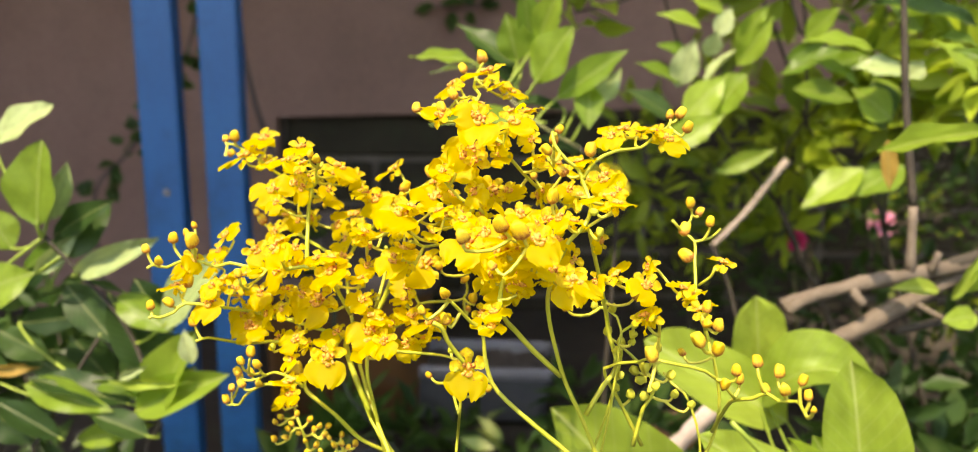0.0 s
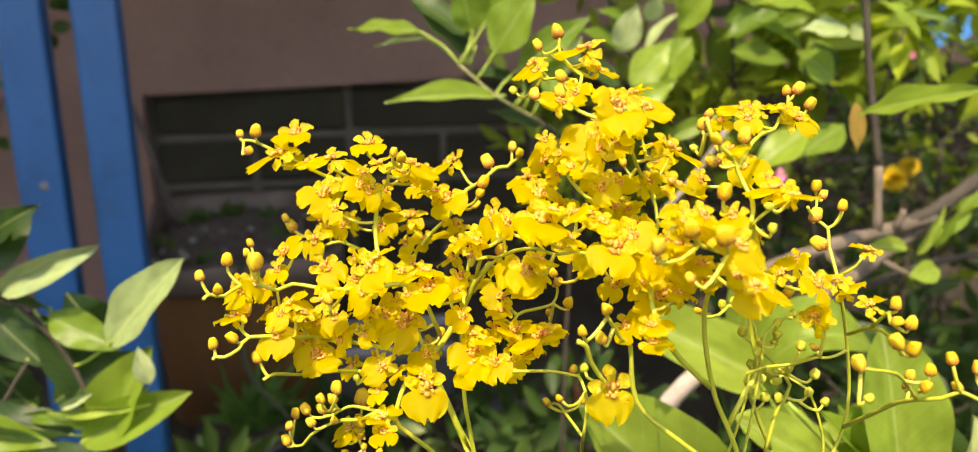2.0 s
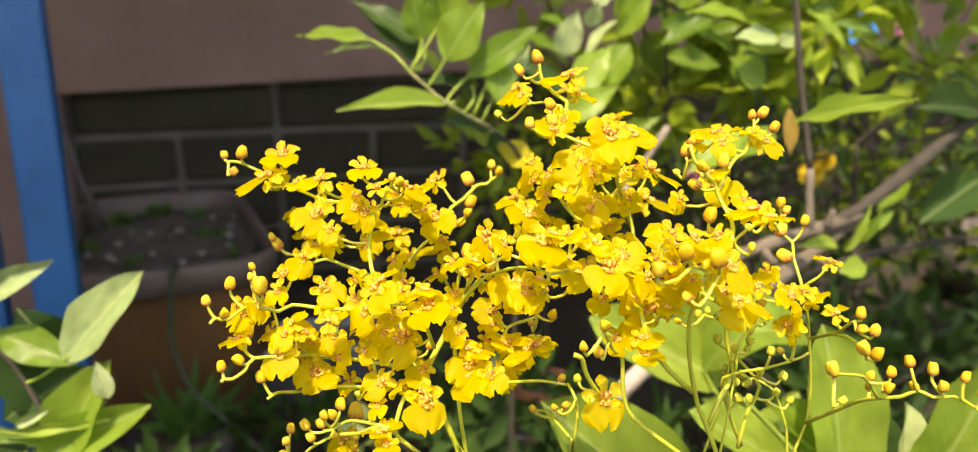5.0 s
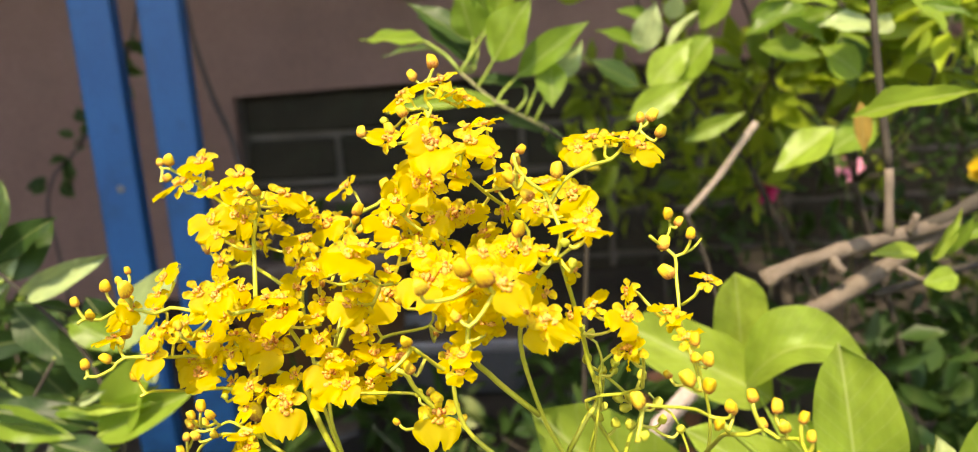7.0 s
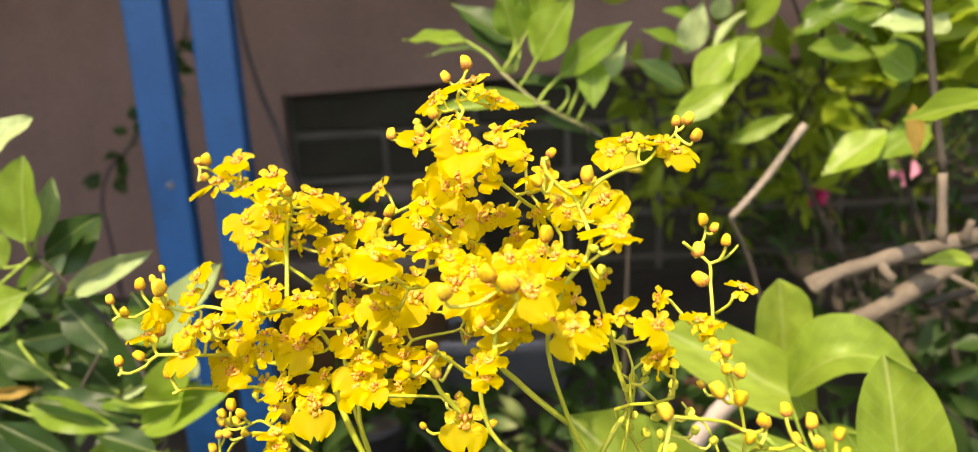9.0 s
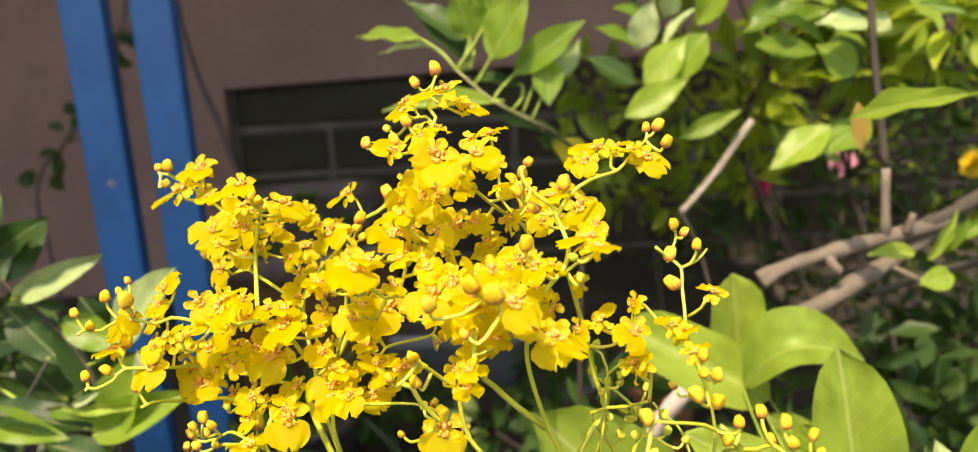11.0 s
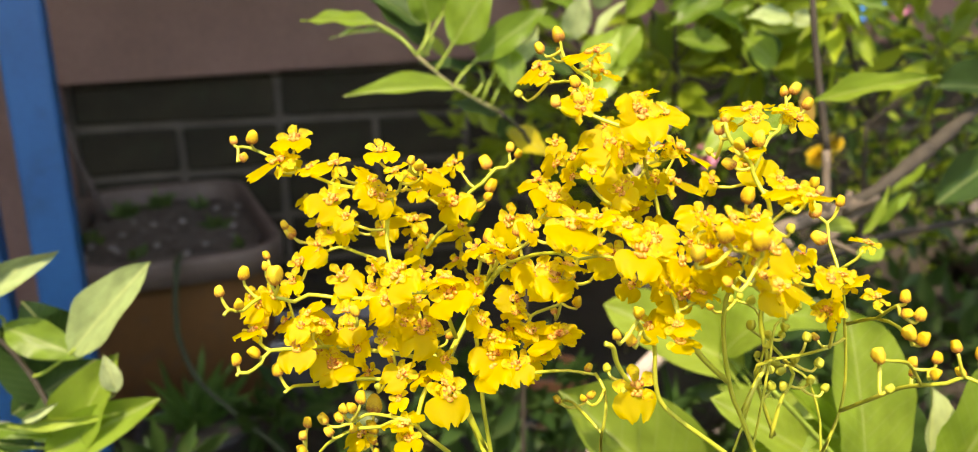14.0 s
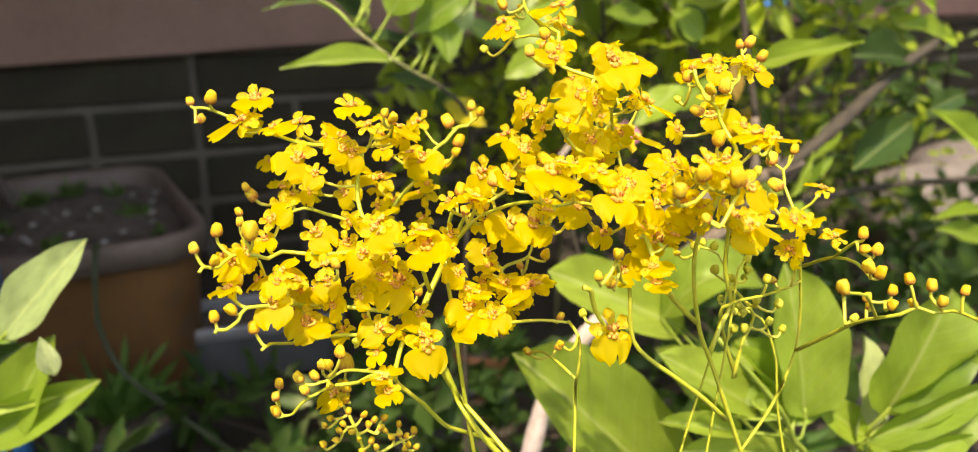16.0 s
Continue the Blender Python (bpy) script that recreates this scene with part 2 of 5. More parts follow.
def tube_data(points, radii, sides=7, knobs=0.0, seed=0):
    rng = random.Random(seed)
    verts, faces = [], []
    ref = Vector((0.3, 0.9, 0.2)).normalized()
    for i, q in enumerate(points):
        d = (points[min(i + 1, len(points) - 1)] - points[max(i - 1, 0)]).normalized()
        side = d.cross(ref)
        side = side.normalized() if side.length > 1e-3 else d.orthogonal().normalized()
        ref = side.cross(d).normalized()
        r = radii(i / (len(points) - 1)) * (1 + knobs * rng.uniform(-1, 1))
        for k in range(sides):
            a = 2 * math.pi * k / sides
            verts.append(q + (side * math.cos(a) + ref * math.sin(a)) * r)
    for i in range(len(points) - 1):
        for k in range(sides):
            k2 = (k + 1) % sides
            faces.append((i * sides + k, i * sides + k2, (i + 1) * sides + k2, (i + 1) * sides + k))
    faces += [tuple(range(sides))[::-1], tuple(range(len(verts) - sides, len(verts)))]
    return verts, faces


def tube(name, points, r0, r1, mat, sides=7, knobs=0.0, seed=0):
    v, f = tube_data(points, lambda t: r0 + (r1 - r0) * t, sides, knobs, seed)
    return mesh_of(name, v, f, mat)


def metres(rows):
    return [Vector((x, y, z)) / 1000 for x, y, z in rows]


def lathe_data(profile, sides, squash=(1, 1)):
    verts, faces = [], []
    for r, z in profile:
        for k in range(sides):
            a = 2 * math.pi * k / sides
            verts.append((r * math.cos(a) * squash[0], r * math.sin(a) * squash[1], z))
    for i in range(len(profile) - 1):
        for k in range(sides):
            k2 = (k + 1) % sides
            faces.append((i * sides + k, i * sides + k2, (i + 1) * sides + k2, (i + 1) * sides + k))
    return verts, faces


def bevel_box(name, size, mat, bevel=0.006, segments=2):
    bm = bmesh.new()
    bmesh.ops.create_cube(bm, size=1, matrix=Matrix.Diagonal((*size, 1)))
    bmesh.ops.bevel(bm, geom=bm.edges[:], offset=bevel, segments=segments, affect="EDGES", profile=0.5)
    me = bpy.data.meshes.new(name)
    bm.to_mesh(me)
    bm.free()
    me.materials.append(mat)
    return me


# ---- the setting ----
def slab(name, corners_front, depth, mat):
    """A wall from its front outline (x, z) at y = 0, going back by depth."""
    k = len(corners_front)
    verts = [(x, 0, z) for x, z in corners_front] + [(x, depth, z) for x, z in corners_front]
    faces = [tuple(range(k)), tuple(range(2 * k - 1, k - 1, -1))] + [(i, i + k, (i + 1) % k + k, (i + 1) % k) for i in range(k)]
    return mesh_of(name, verts, faces, mat, False)


def make_ground():
    rng = random.Random(3)
    verts, faces = [], []
    xs = [-60, -20, -8, *[-4 + 0.16 * i for i in range(51)], 8, 20, 60]
    ys = [-60, -20, -8, *[-3 + 0.16 * i for i in range(40)], 8, 20, 60]
    for y in ys:
        for x in xs:
            h = 0.03 * noise.noise((x * 1.3, y * 1.3, 0)) + 0.012 * noise.noise((x * 6, y * 6, 2)) if abs(x) < 5 and abs(y) < 5 else 0
            verts.append((x, y, GROUND + h - 0.02))
    w = len(xs)
    for j in range(len(ys) - 1):
        for i in range(w - 1):
            faces.append((j * w + i, j * w + i + 1, (j + 1) * w + i + 1, (j + 1) * w + i))
    tagged(new("ground", mesh_of("ground", verts, faces, SOIL)), "dark bare garden soil with small clods", "ground", kind="structure")


make_ground()
WALL_Y, EDGE_X = 3.06, -0.775
plaster = slab("wall_north", [(-5, GROUND - 0.1), (EDGE_X, GROUND - 0.1), (EDGE_X - 0.005, 0.903), (0.5, 0.944), (5, 0.95), (5, 2.41), (-5, 2.41)], 0.05, PLASTER)
wall_north = tagged(new("wall_north", plaster), "dull pink painted plaster wall above bare block footing", "wall", kind="structure")
wall_north.location = (0, WALL_Y, 0)
house = tagged(new("wall_backing", slab("wall_backing", [(-1.5, GROUND - 0.1), (5, GROUND - 0.1), (5, 1.1), (-1.5, 1.1)], 0.1, MORTAR)), "grey mortar joints of the block footing", "wall", kind="structure")
house.location = (0, WALL_Y + 0.085, 0)
for name, size, place in (("wall_east", (0.12, 9, 2.6), (5.06, -1.4, 1.5)), ("wall_west", (0.12, 9, 2.6), (-5.06, -1.4, 1.5)), ("wall_south", (10.2, 0.12, 1.6), (0, -5.9, 1.0))):
    w = tagged(new(name, bevel_box(name, size, PLASTER)), "plain pink painted garden wall", "wall", kind="structure")
    w.location = place

# an unseen roof added to shade wall and posts; the notch keeps roses sunlit
outline = [(-5, 0.45), (0.45, 0.45), (0.45, 1.92), (5, 1.92), (5, 3.2), (-5, 3.2)]
k = len(outline)
eave_mesh = mesh_of("eave", [(x, y, z) for z in (-0.05, 0.05) for x, y in outline], [tuple(range(k))[::-1], tuple(range(k, 2 * k))] + [(i, (i + 1) % k, (i + 1) % k + k, i + k) for i in range(k)], PLASTER, False)
eave = tagged(new("eave", eave_mesh), "unseen plain porch roof added for shade, resting on the blue posts", "eave", kind="structure")
eave.location = (0, 0, 2.46)

PITCH_X, PITCH_Z, JOINT = 0.335, 0.172, 0.026


def block_form(seed, length):
    rng = random.Random(seed)
    me = bevel_box("block", (length, 0.05, PITCH_Z - JOINT), BLOCK_SHADED, 0.008, 1)
    for q in me.vertices:
        q.co += Vector((rng.uniform(-1, 1), rng.uniform(-1, 1), rng.uniform(-1, 1))) * 0.003
    return me


short_blocks = [block_form(v, PITCH_X - JOINT) for v in range(4)]
long_blocks = [block_form(v + 9, 2 * PITCH_X - JOINT) for v in range(4)]
for r in range(-1, 5):
    step = 2 * PITCH_X if r <= 0 else PITCH_X
    for c in range(-2, 16):
        x = -0.105 + step * (c + 0.5)
        rng = random.Random(r * 50 + c)
        if -1.4 < x < 4.5:
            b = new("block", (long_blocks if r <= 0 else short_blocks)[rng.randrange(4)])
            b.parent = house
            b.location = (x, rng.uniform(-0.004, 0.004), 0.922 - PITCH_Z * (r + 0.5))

# ---- blue posts ----
def blue_post(x0, x1, y, mark):
    post = thing("blue_post", ((x0 + x1) / 2, y, GROUND - 0.05), "blue painted wooden post standing before the wall", "post", "blue posts")
    part("shaft", bevel_box("shaft", (x1 - x0, 0.045, 2.26), BLUE, 0.005), post, m=Matrix.Translation(((x0 + x1) / 2, y, GROUND + 1.08)))
    if mark:
        v, f = lathe_data([(0.0, 0.004), (0.006, 0.0035), (0.008, 0.0), (0.008, -0.004)], 12)
        part("screw_head", mesh_of("screw_head", v, f, STEEL), post, "worn steel screw head", pose(mark[0], y - 0.0235, mark[1], 90))


blue_post(-0.680, -0.604, 1.66, (-0.635, 0.872))
blue_post(-0.557, -0.482, 1.66, None)

# ---- pots ----
def rounded_rect(w, d, r, n=6):
    out = []
    for cx, cy, a0 in ((w / 2 - r, d / 2 - r, 0), (-w / 2 + r, d / 2 - r, 90), (-w / 2 + r, -d / 2 + r, 180), (w / 2 - r, -d / 2 + r, 270)):
        for k in range(n + 1):
            a = radians(a0 + 90 * k / n)
            out.append((cx + r * math.cos(a), cy + r * math.sin(a)))
    return out


def loft(name, rings, mat, caps=(False, True)):
    """Rings of equally many points, one above the other."""
    k = len(rings[0])
    verts = [v for ring in rings for v in ring]
    faces = []
    for i in range(len(rings) - 1):
        for j in range(k):
            j2 = (j + 1) % k
            faces.append((i * k + j, i * k + j2, (i + 1) * k + j2, (i + 1) * k + j))
    if caps[0]:
        faces.append(tuple(range(k))[::-1])
    if caps[1]:
        faces.append(tuple(range(len(verts) - k, len(verts))))
    return mesh_of(name, verts, faces, mat)


def planter(place, w, d, h, turn, label, body_mat, rim_mat, rim=0.05, soil_drop=0.05, round_r=0.1):
    m = pose(*place, 0, 0, turn)
    t = thing("planter", place, label, "planter")
    ring = lambda s, z, r=round_r: [(x, y, z) for x, y in rounded_rect(w * s, d * s, r * s)]
    part("body", loft("body", [ring(0.80, 0), ring(0.83, 0.01), ring(0.93, h - rim - 0.01), ring(0.94, h - rim)], body_mat, (True, False)), t, m=m)
    rr = [ring(0.94, h - rim - 0.004), ring(0.985, h - rim), ring(1.0, h - 0.012), ring(0.99, h), ring(0.93, h), ring(0.915, h - 0.015), ring(0.90, h - soil_drop - 0.02)]
    part("rim", loft("rim", rr, rim_mat, (False, False)), t, "dusty pale rim", m)
    rng = random.Random(7)
    n = 22
    verts, faces = [], []
    for j in range(n):
        for i in range(n):
            x, y = (i / (n - 1) - 0.5) * w * 0.90, (j / (n - 1) - 0.5) * d * 0.90
            verts.append((x, y, h - soil_drop + 0.012 * noise.noise((x * 14, y * 14, 4)) + 0.008 * rng.uniform(-1, 1)))
    for j in range(n - 1):
        for i in range(n - 1):
            faces.append((j * n + i, j * n + i + 1, (j + 1) * n + i + 1, (j + 1) * n + i))
    keep = [f for f in faces if all((abs(verts[q][0]) / (w * 0.45)) ** 5 + (abs(verts[q][1]) / (d * 0.45)) ** 5 < 1.02 for q in f)]
    part("soil", mesh_of("soil", verts, keep, POT_SOIL), t, "crumbly grey-brown potting soil", m)
    return t


planter((-0.41, 2.36, GROUND), 0.47, 0.86, 0.42, 9, "large brown plastic planter with dusty rim, filled with soil", POT_BROWN, POT_RIM, 0.06, 0.05, 0.13)


def round_pot(place, r, h, label, mat, taper=0.75):
    t = thing("flower_pot", place, label, "pot")
    v, f = lathe_data([(0, 0), (r * taper, 0), (r * taper, 0.004), (r * 0.95, h * 0.8), (r, h * 0.82), (r * 1.02, h * 0.98), (r, h), (r * 0.93, h), (r * 0.9, h * 0.85), (r * 0.88, h * 0.8)], 32)
    part("body", mesh_of("body", v, f, mat), t, m=Matrix.Translation(place))
    v, f = lathe_data([(r * 0.9, h * 0.84), (r * 0.6, h * 0.87), (r * 0.3, h * 0.85), (0, h * 0.88)], 20)
    part("soil", mesh_of("soil", v, f, POT_SOIL), t, "dark damp soil", Matrix.Translation(place))
    return t


# ---- leaves ----
def leaf_data(seed, blunt=0.0, nu=6, nv=12, hump=0.0):
    """A blade 1 long and 1 wide, from its base along y, with a fold, a bend and wavy edges."""
    rng = random.Random(seed)
    fold, bend, wave = rng.uniform(0.14, 0.36) + 0.3 * blunt, rng.uniform(0.02, 0.16), rng.uniform(0.01, 0.035)
    sway, ph = rng.uniform(-0.05, 0.05), rng.uniform(0, 6)
    verts, faces = [], []
    for j in range(nv + 1):
        v = j / nv
        oval = math.sqrt(max(0.0, 1 - abs((v - 0.5) / 0.5) ** (2.3 + 0.7 * blunt))) * (1.0 if v < 0.9 else 0.94)
        half = 0.5 * ((1 - blunt) * (math.sin(math.pi * v ** (0.86 - 0.1 * blunt)) ** 1.12) * (1 - 0.12 * v) / 0.93 + blunt * oval) if 0 < v < 1 else 0.012
        for i in range(nu + 1):
            u = 2 * i / nu - 1
            x = u * half
            edge = wave * math.sin(v * 14 + ph + 2 * u) * abs(u)
            verts.append((x + sway * math.sin(math.pi * v), v, fold * abs(x) * 0.6 - bend * (v - 0.3) ** 2 + edge + hump * 4 * v * (1 - v)))
    w = nu + 1
    for j in range(nv):
        for i in range(nu):
            faces.append((j * w + i, j * w + i + 1, (j + 1) * w + i + 1, (j + 1) * w + i))
    return verts, faces


leaf_cache = {}


def leaf_mesh(seed, mat, blunt=0.0, hump=0.0):
    key = (seed, mat.name, blunt, hump)
    if key not in leaf_cache:
        leaf_cache[key] = mesh_of("leaf", *leaf_data(seed, blunt, hump=hump), mat)
    return leaf_cache[key]


FACING = Vector((-0.10, -0.80, 0.60)).normalized()


def leaf_pose(base, tip, width, twist):
    y = (tip - base).normalized()
    z = (FACING - y * FACING.dot(y)).normalized()
    z = Matrix.Rotation(radians(twist), 3, y) @ z
    x = y.cross(z).normalized()
    length = (tip - base).length
    m = Matrix((x * width, y * length, z * length)).transposed().to_4x4()
    m.translation = base
    return m


def add_leaves(plant, rows, mat, seed=0, blunt=0.0, others=(), humps=()):
    rng = random.Random(seed)
    for i, (bx, by, bz, tx, ty, tz, w, twist) in enumerate(rows):
        use = dict(others).get(i, mat)
        part("leaf", leaf_mesh(rng.randrange(6), use, blunt, dict(humps).get(i, 0.0)), plant, m=leaf_pose(Vector((bx, by, bz)) / 1000, Vector((tx, ty, tz)) / 1000, w * (1.06 + 0.14 * blunt) / 1000, twist + rng.uniform(-6, 6)))


def add_stem(plant, rows, r0, r1, mat, name="stem", knobs=0.05, to_ground=None, sides=8, label=""):
    pts = metres(rows)
    if to_ground:
        pts = [Vector((*to_ground, GROUND - 0.03)), Vector((to_ground[0] * 0.6 + pts[0].x * 0.4, to_ground[1] * 0.6 + pts[0].y * 0.4, (GROUND + pts[0].z) / 2)), *pts]
    part(name, tube(name, spline(pts, 0.012), r0, r1, mat, sides, knobs, len(rows)), plant, label)


def petioles(plant, rows, stems, mat, r=0.0012):
    """Short stalks from the leaf bases to the nearest stem."""
    nodes = [p for s in stems for p in spline(metres(s), 0.01)]
    for bx, by, bz, tx, ty, tz, w, _ in rows:
        b, t = Vector((bx, by, bz)) / 1000, Vector((tx, ty, tz)) / 1000
        n = min(nodes, key=lambda q: (q - b).length)
        if (n - b).length > 0.002:
            part("leaf_stalk", tube("leaf_stalk", spline([n, n * 0.45 + b * 0.55 - (t - b) * 0.08, b, b + (t - b) * 0.06], 0.01), r * 1.4, r, mat, 5), plant)


FLOWERS_A = [
    (-147, 400, 1040, -131, 62, 54, 70), (-143, 406, 1049, -132, 0, 45, 77), (-139, 404, 1053, -81, 32, -70, 70), (-131, 472, 1094, -154, 0, 75, 121),
    (-130, 398, 1032, -90, 27, 0, 90), (-127, 406, 1039, -152, 20, 49, 70), (-126, 416, 1062, 31, 0, -38, 75), (-126, 492, 1089, -48, 42, -9, 70),
    (-125, 406, 1042, 50, -53, -64, 70), (-123, 482, 1103, -84, 53, 0, 110), (-121, 418, 1030, 41, -52, -54, 70), (-120, 405, 1038, 135, -56, 64, 70),
    (-119, 434, 1017, -21, 0, -16, 96), (-116, 414, 1016, -126, 13, 0, 89),
]

FLOWERS_B = [
    (-116, 472, 1052, -102, 0, 32, 85), (-115, 414, 1014, -12, 0, -57, 93), (-114, 486, 1058, 158, -48, 62, 70), (-110, 387, 1049, 27, -56, -63, 70),
    (-110, 410, 1056, -46, 0, -33, 84), (-110, 448, 1080, -125, 34, 0, 108), (-110, 486, 1054, -31, 43, -58, 70), (-106, 464, 1093, -159, 0, 68, 92),
    (-104, 420, 1022, 10, 38, -59, 70), (-103, 432, 970, -130, 0, 56, 86), (-94, 390, 1051, -124, 0, 30, 79), (-94, 426, 1087, -148, 33, 0, 72),
    (-93, 398, 1039, -158, 46, 67, 70), (-93, 432, 1091, 155, 0, 69, 72),
]

FLOWERS_C = [
    (-91, 376, 1065, -42, 25, 0, 88), (-91, 386, 996, -164, 61, 70, 70), (-89, 376, 1068, 45, -59, -74, 70), (-89, 382, 992, -67, 58, -17, 70),
    (-89, 386, 997, 28, -64, -67, 70), (-89, 424, 1105, -85, 62, 0, 88), (-89, 426, 1085, -108, 0, 21, 72), (-88, 396, 1015, -147, 0, 29, 81),
    (-85, 410, 1099, 73, -64, -42, 70), (-85, 460, 1073, -32, 0, -71, 85), (-83, 486, 1053, -46, 26, 0, 82), (-82, 396, 1012, 19, 61, -72, 70),
    (-78, 402, 1033, -114, 9, 0, 118), (-76, 402, 1031, 62, -63, -72, 70),
]

FLOWERS_D = [
    (-75, 434, 1090, -47, 46, -71, 70), (-73, 386, 1013, 133, -63, 70, 70), (-72, 436, 1047, 162, 49, 40, 70), (-71, 386, 1009, -88, 0, -23, 113),
    (-71, 392, 1056, -135, 43, 70, 70), (-71, 426, 1095, -33, 0, -74, 102), (-70, 464, 1063, -167, 0, 70, 105), (-69, 392, 1057, -27, 51, -70, 70),
    (-68, 388, 1051, -70, 44, 0, 111), (-62, 472, 993, -77, 43, -41, 70), (-60, 442, 1079, -159, 45, 70, 70), (-54, 442, 1076, -67, 43, 0, 106),
    (-52, 376, 1071, 156, -53, 63, 70), (-52, 388, 1018, -57, 45, 0, 115),
]

FLOWERS_E = [
    (-51, 376, 1073, -39, 57, -63, 70), (-51, 388, 1023, -131, 20, 0, 96), (-51, 390, 1029, 156, -59, 64, 70), (-51, 456, 1043, -133, 45, 69, 70),
    (-48, 462, 1054, -167, 0, 75, 99), (-48, 470, 1088, -146, 0, 70, 93), (-47, 390, 1027, -27, 42, -64, 70), (-43, 380, 1020, -74, 36, 0, 79),
    (-39, 400, 1077, -97, 0, 37, 93), (-37, 468, 1026, -20, 42, -46, 70), (-35, 356, 1066, -106, 28, 0, 86), (-35, 394, 1014, -62, 0, -32, 76),
    (-35, 410, 1038, 179, 0, 18, 76), (-33, 396, 1027, 162, 37, 69, 70),
]

FLOWERS_F = [
    (-32, 416, 1050, -123, 34, 52, 70), (-31, 348, 1087, -101, 53, 0, 116), (-31, 352, 1071, -33, 56, -72, 70), (-31, 356, 1063, -118, 52, 59, 70),
    (-31, 396, 1027, 21, -22, -63, 70), (-27, 348, 1090, -33, 57, -67, 70), (-26, 398, 1015, -13, 43, -71, 70), (-26, 402, 1052, -127, 40, 0, 124),
    (-22, 416, 1089, -155, 0, 71, 78), (-21, 392, 1025, -154, 0, 76, 116), (-21, 400, 1085, -128, 42, 0, 101), (-18, 392, 1026, 0, 27, -74, 70),
    (-17, 378, 1125, 172, 0, 56, 73), (-16, 360, 1086, 0, 41, -60, 70),
]

FLOWERS_G = [
    (-14, 410, 1085, -70, 43, -46, 70), (-14, 440, 1136, -141, 0, 72, 85), (-8, 407, 1128, -113, 48, 62, 70), (-4, 348, 1075, -108, 29, 0, 105),
    (-3, 350, 1019, -89, 0, -14, 110), (-3, 380, 1110, -161, 0, 26, 98), (-2, 380, 1105, -144, 0, 21, 98), (-1, 362, 1127, -169, 35, 0, 72),
    (0, 412, 1128, -29, 48, -72, 70), (1, 362, 1124, -88, 32, 0, 103), (2, 352, 1076, -82, 0, -44, 118), (2, 388, 1061, -136, 0, 44, 98),
    (3, 352, 1043, -58, 46, -9, 70), (4, 352, 1079, -16, 0, -26, 78),
]

FLOWERS_H = [
    (4, 418, 1143, -163, 0, 76, 107), (6, 396, 1089, -152, 27, 0, 97), (7, 334, 1043, -41, 50, -45, 70), (8, 338, 1048, -17, 49, -56, 70),
    (10, 436, 1136, -137, 62, 70, 70), (11, 324, 1082, -156, 64, 64, 70), (12, 324, 1077, -133, 65, 68, 70), (12, 326, 1089, 162, 57, 45, 70),
    (14, 401, 1088, -11, 0, -48, 71), (15, 374, 1123, -32, 0, -48, 92), (15, 392, 1126, 56, -62, -72, 70), (15, 436, 1133, -34, 0, -66, 75),
    (16, 350, 1055, -157, 0, 32, 98), (17, 320, 1093, -79, 28, -33, 70),
]

FLOWERS_I = [
    (17, 358, 1060, -114, 43, 29, 70), (19, 308, 1089, 135, -65, 71, 70), (19, 342, 1058, -45, 62, -59, 70), (20, 338, 1071, -101, 32, 0, 82),
    (20, 418, 1073, -63, 64, 0, 101), (21, 329, 1073, -149, 51, 44, 70), (22, 409, 1074, 9, 49, -54, 70), (23, 305, 1086, -50, 0, -48, 91),
    (23, 407, 1125, 36, -64, -64, 70), (27, 396, 1104, -135, 70, 74, 70), (30, 320, 1071, -166, 41, 38, 70), (31, 366, 1081, -169, 0, 41, 90),
    (34, 394, 1103, -38, 0, -79, 112), (37, 322, 1066, -71, 7, 0, 88),
]

FLOWERS_J = [
    (39, 322, 1066, -34, 0, -67, 96), (40, 344, 1085, -32, 63, -64, 70), (40, 430, 1084, -30, 44, -50, 70), (43, 358, 1108, -14, 45, -58, 70),
    (52, 436, 1079, -26, 0, -78, 124), (54, 340, 1096, -169, 0, 77, 89), (56, 332, 1095, -21, 46, -74, 70), (56, 340, 1094, -147, 38, 76, 70),
    (56, 374, 1099, -63, 31, 0, 94), (58, 340, 1064, 50, -55, -71, 70), (62, 488, 1081, -13, 0, -47, 73), (67, 396, 1118, -165, 0, 69, 90),
    (69, 335, 1048, 23, -52, -71, 70), (69, 335, 1061, -124, 42, 0, 82),
]

FLOWERS_K = [
    (72, 335, 1047, -90, 69, 71, 70), (76, 402, 1117, 31, -50, -71, 70), (79, 388, 1118, -165, 52, 69, 70), (85, 388, 1115, -35, 0, -52, 88),
    (88, 352, 1055, 159, -60, 67, 70), (92, 335, 1051, 36, -65, -68, 70), (92, 352, 1052, 7, 64, -72, 70), (107, 362, 1064, 145, -70, 61, 70),
]

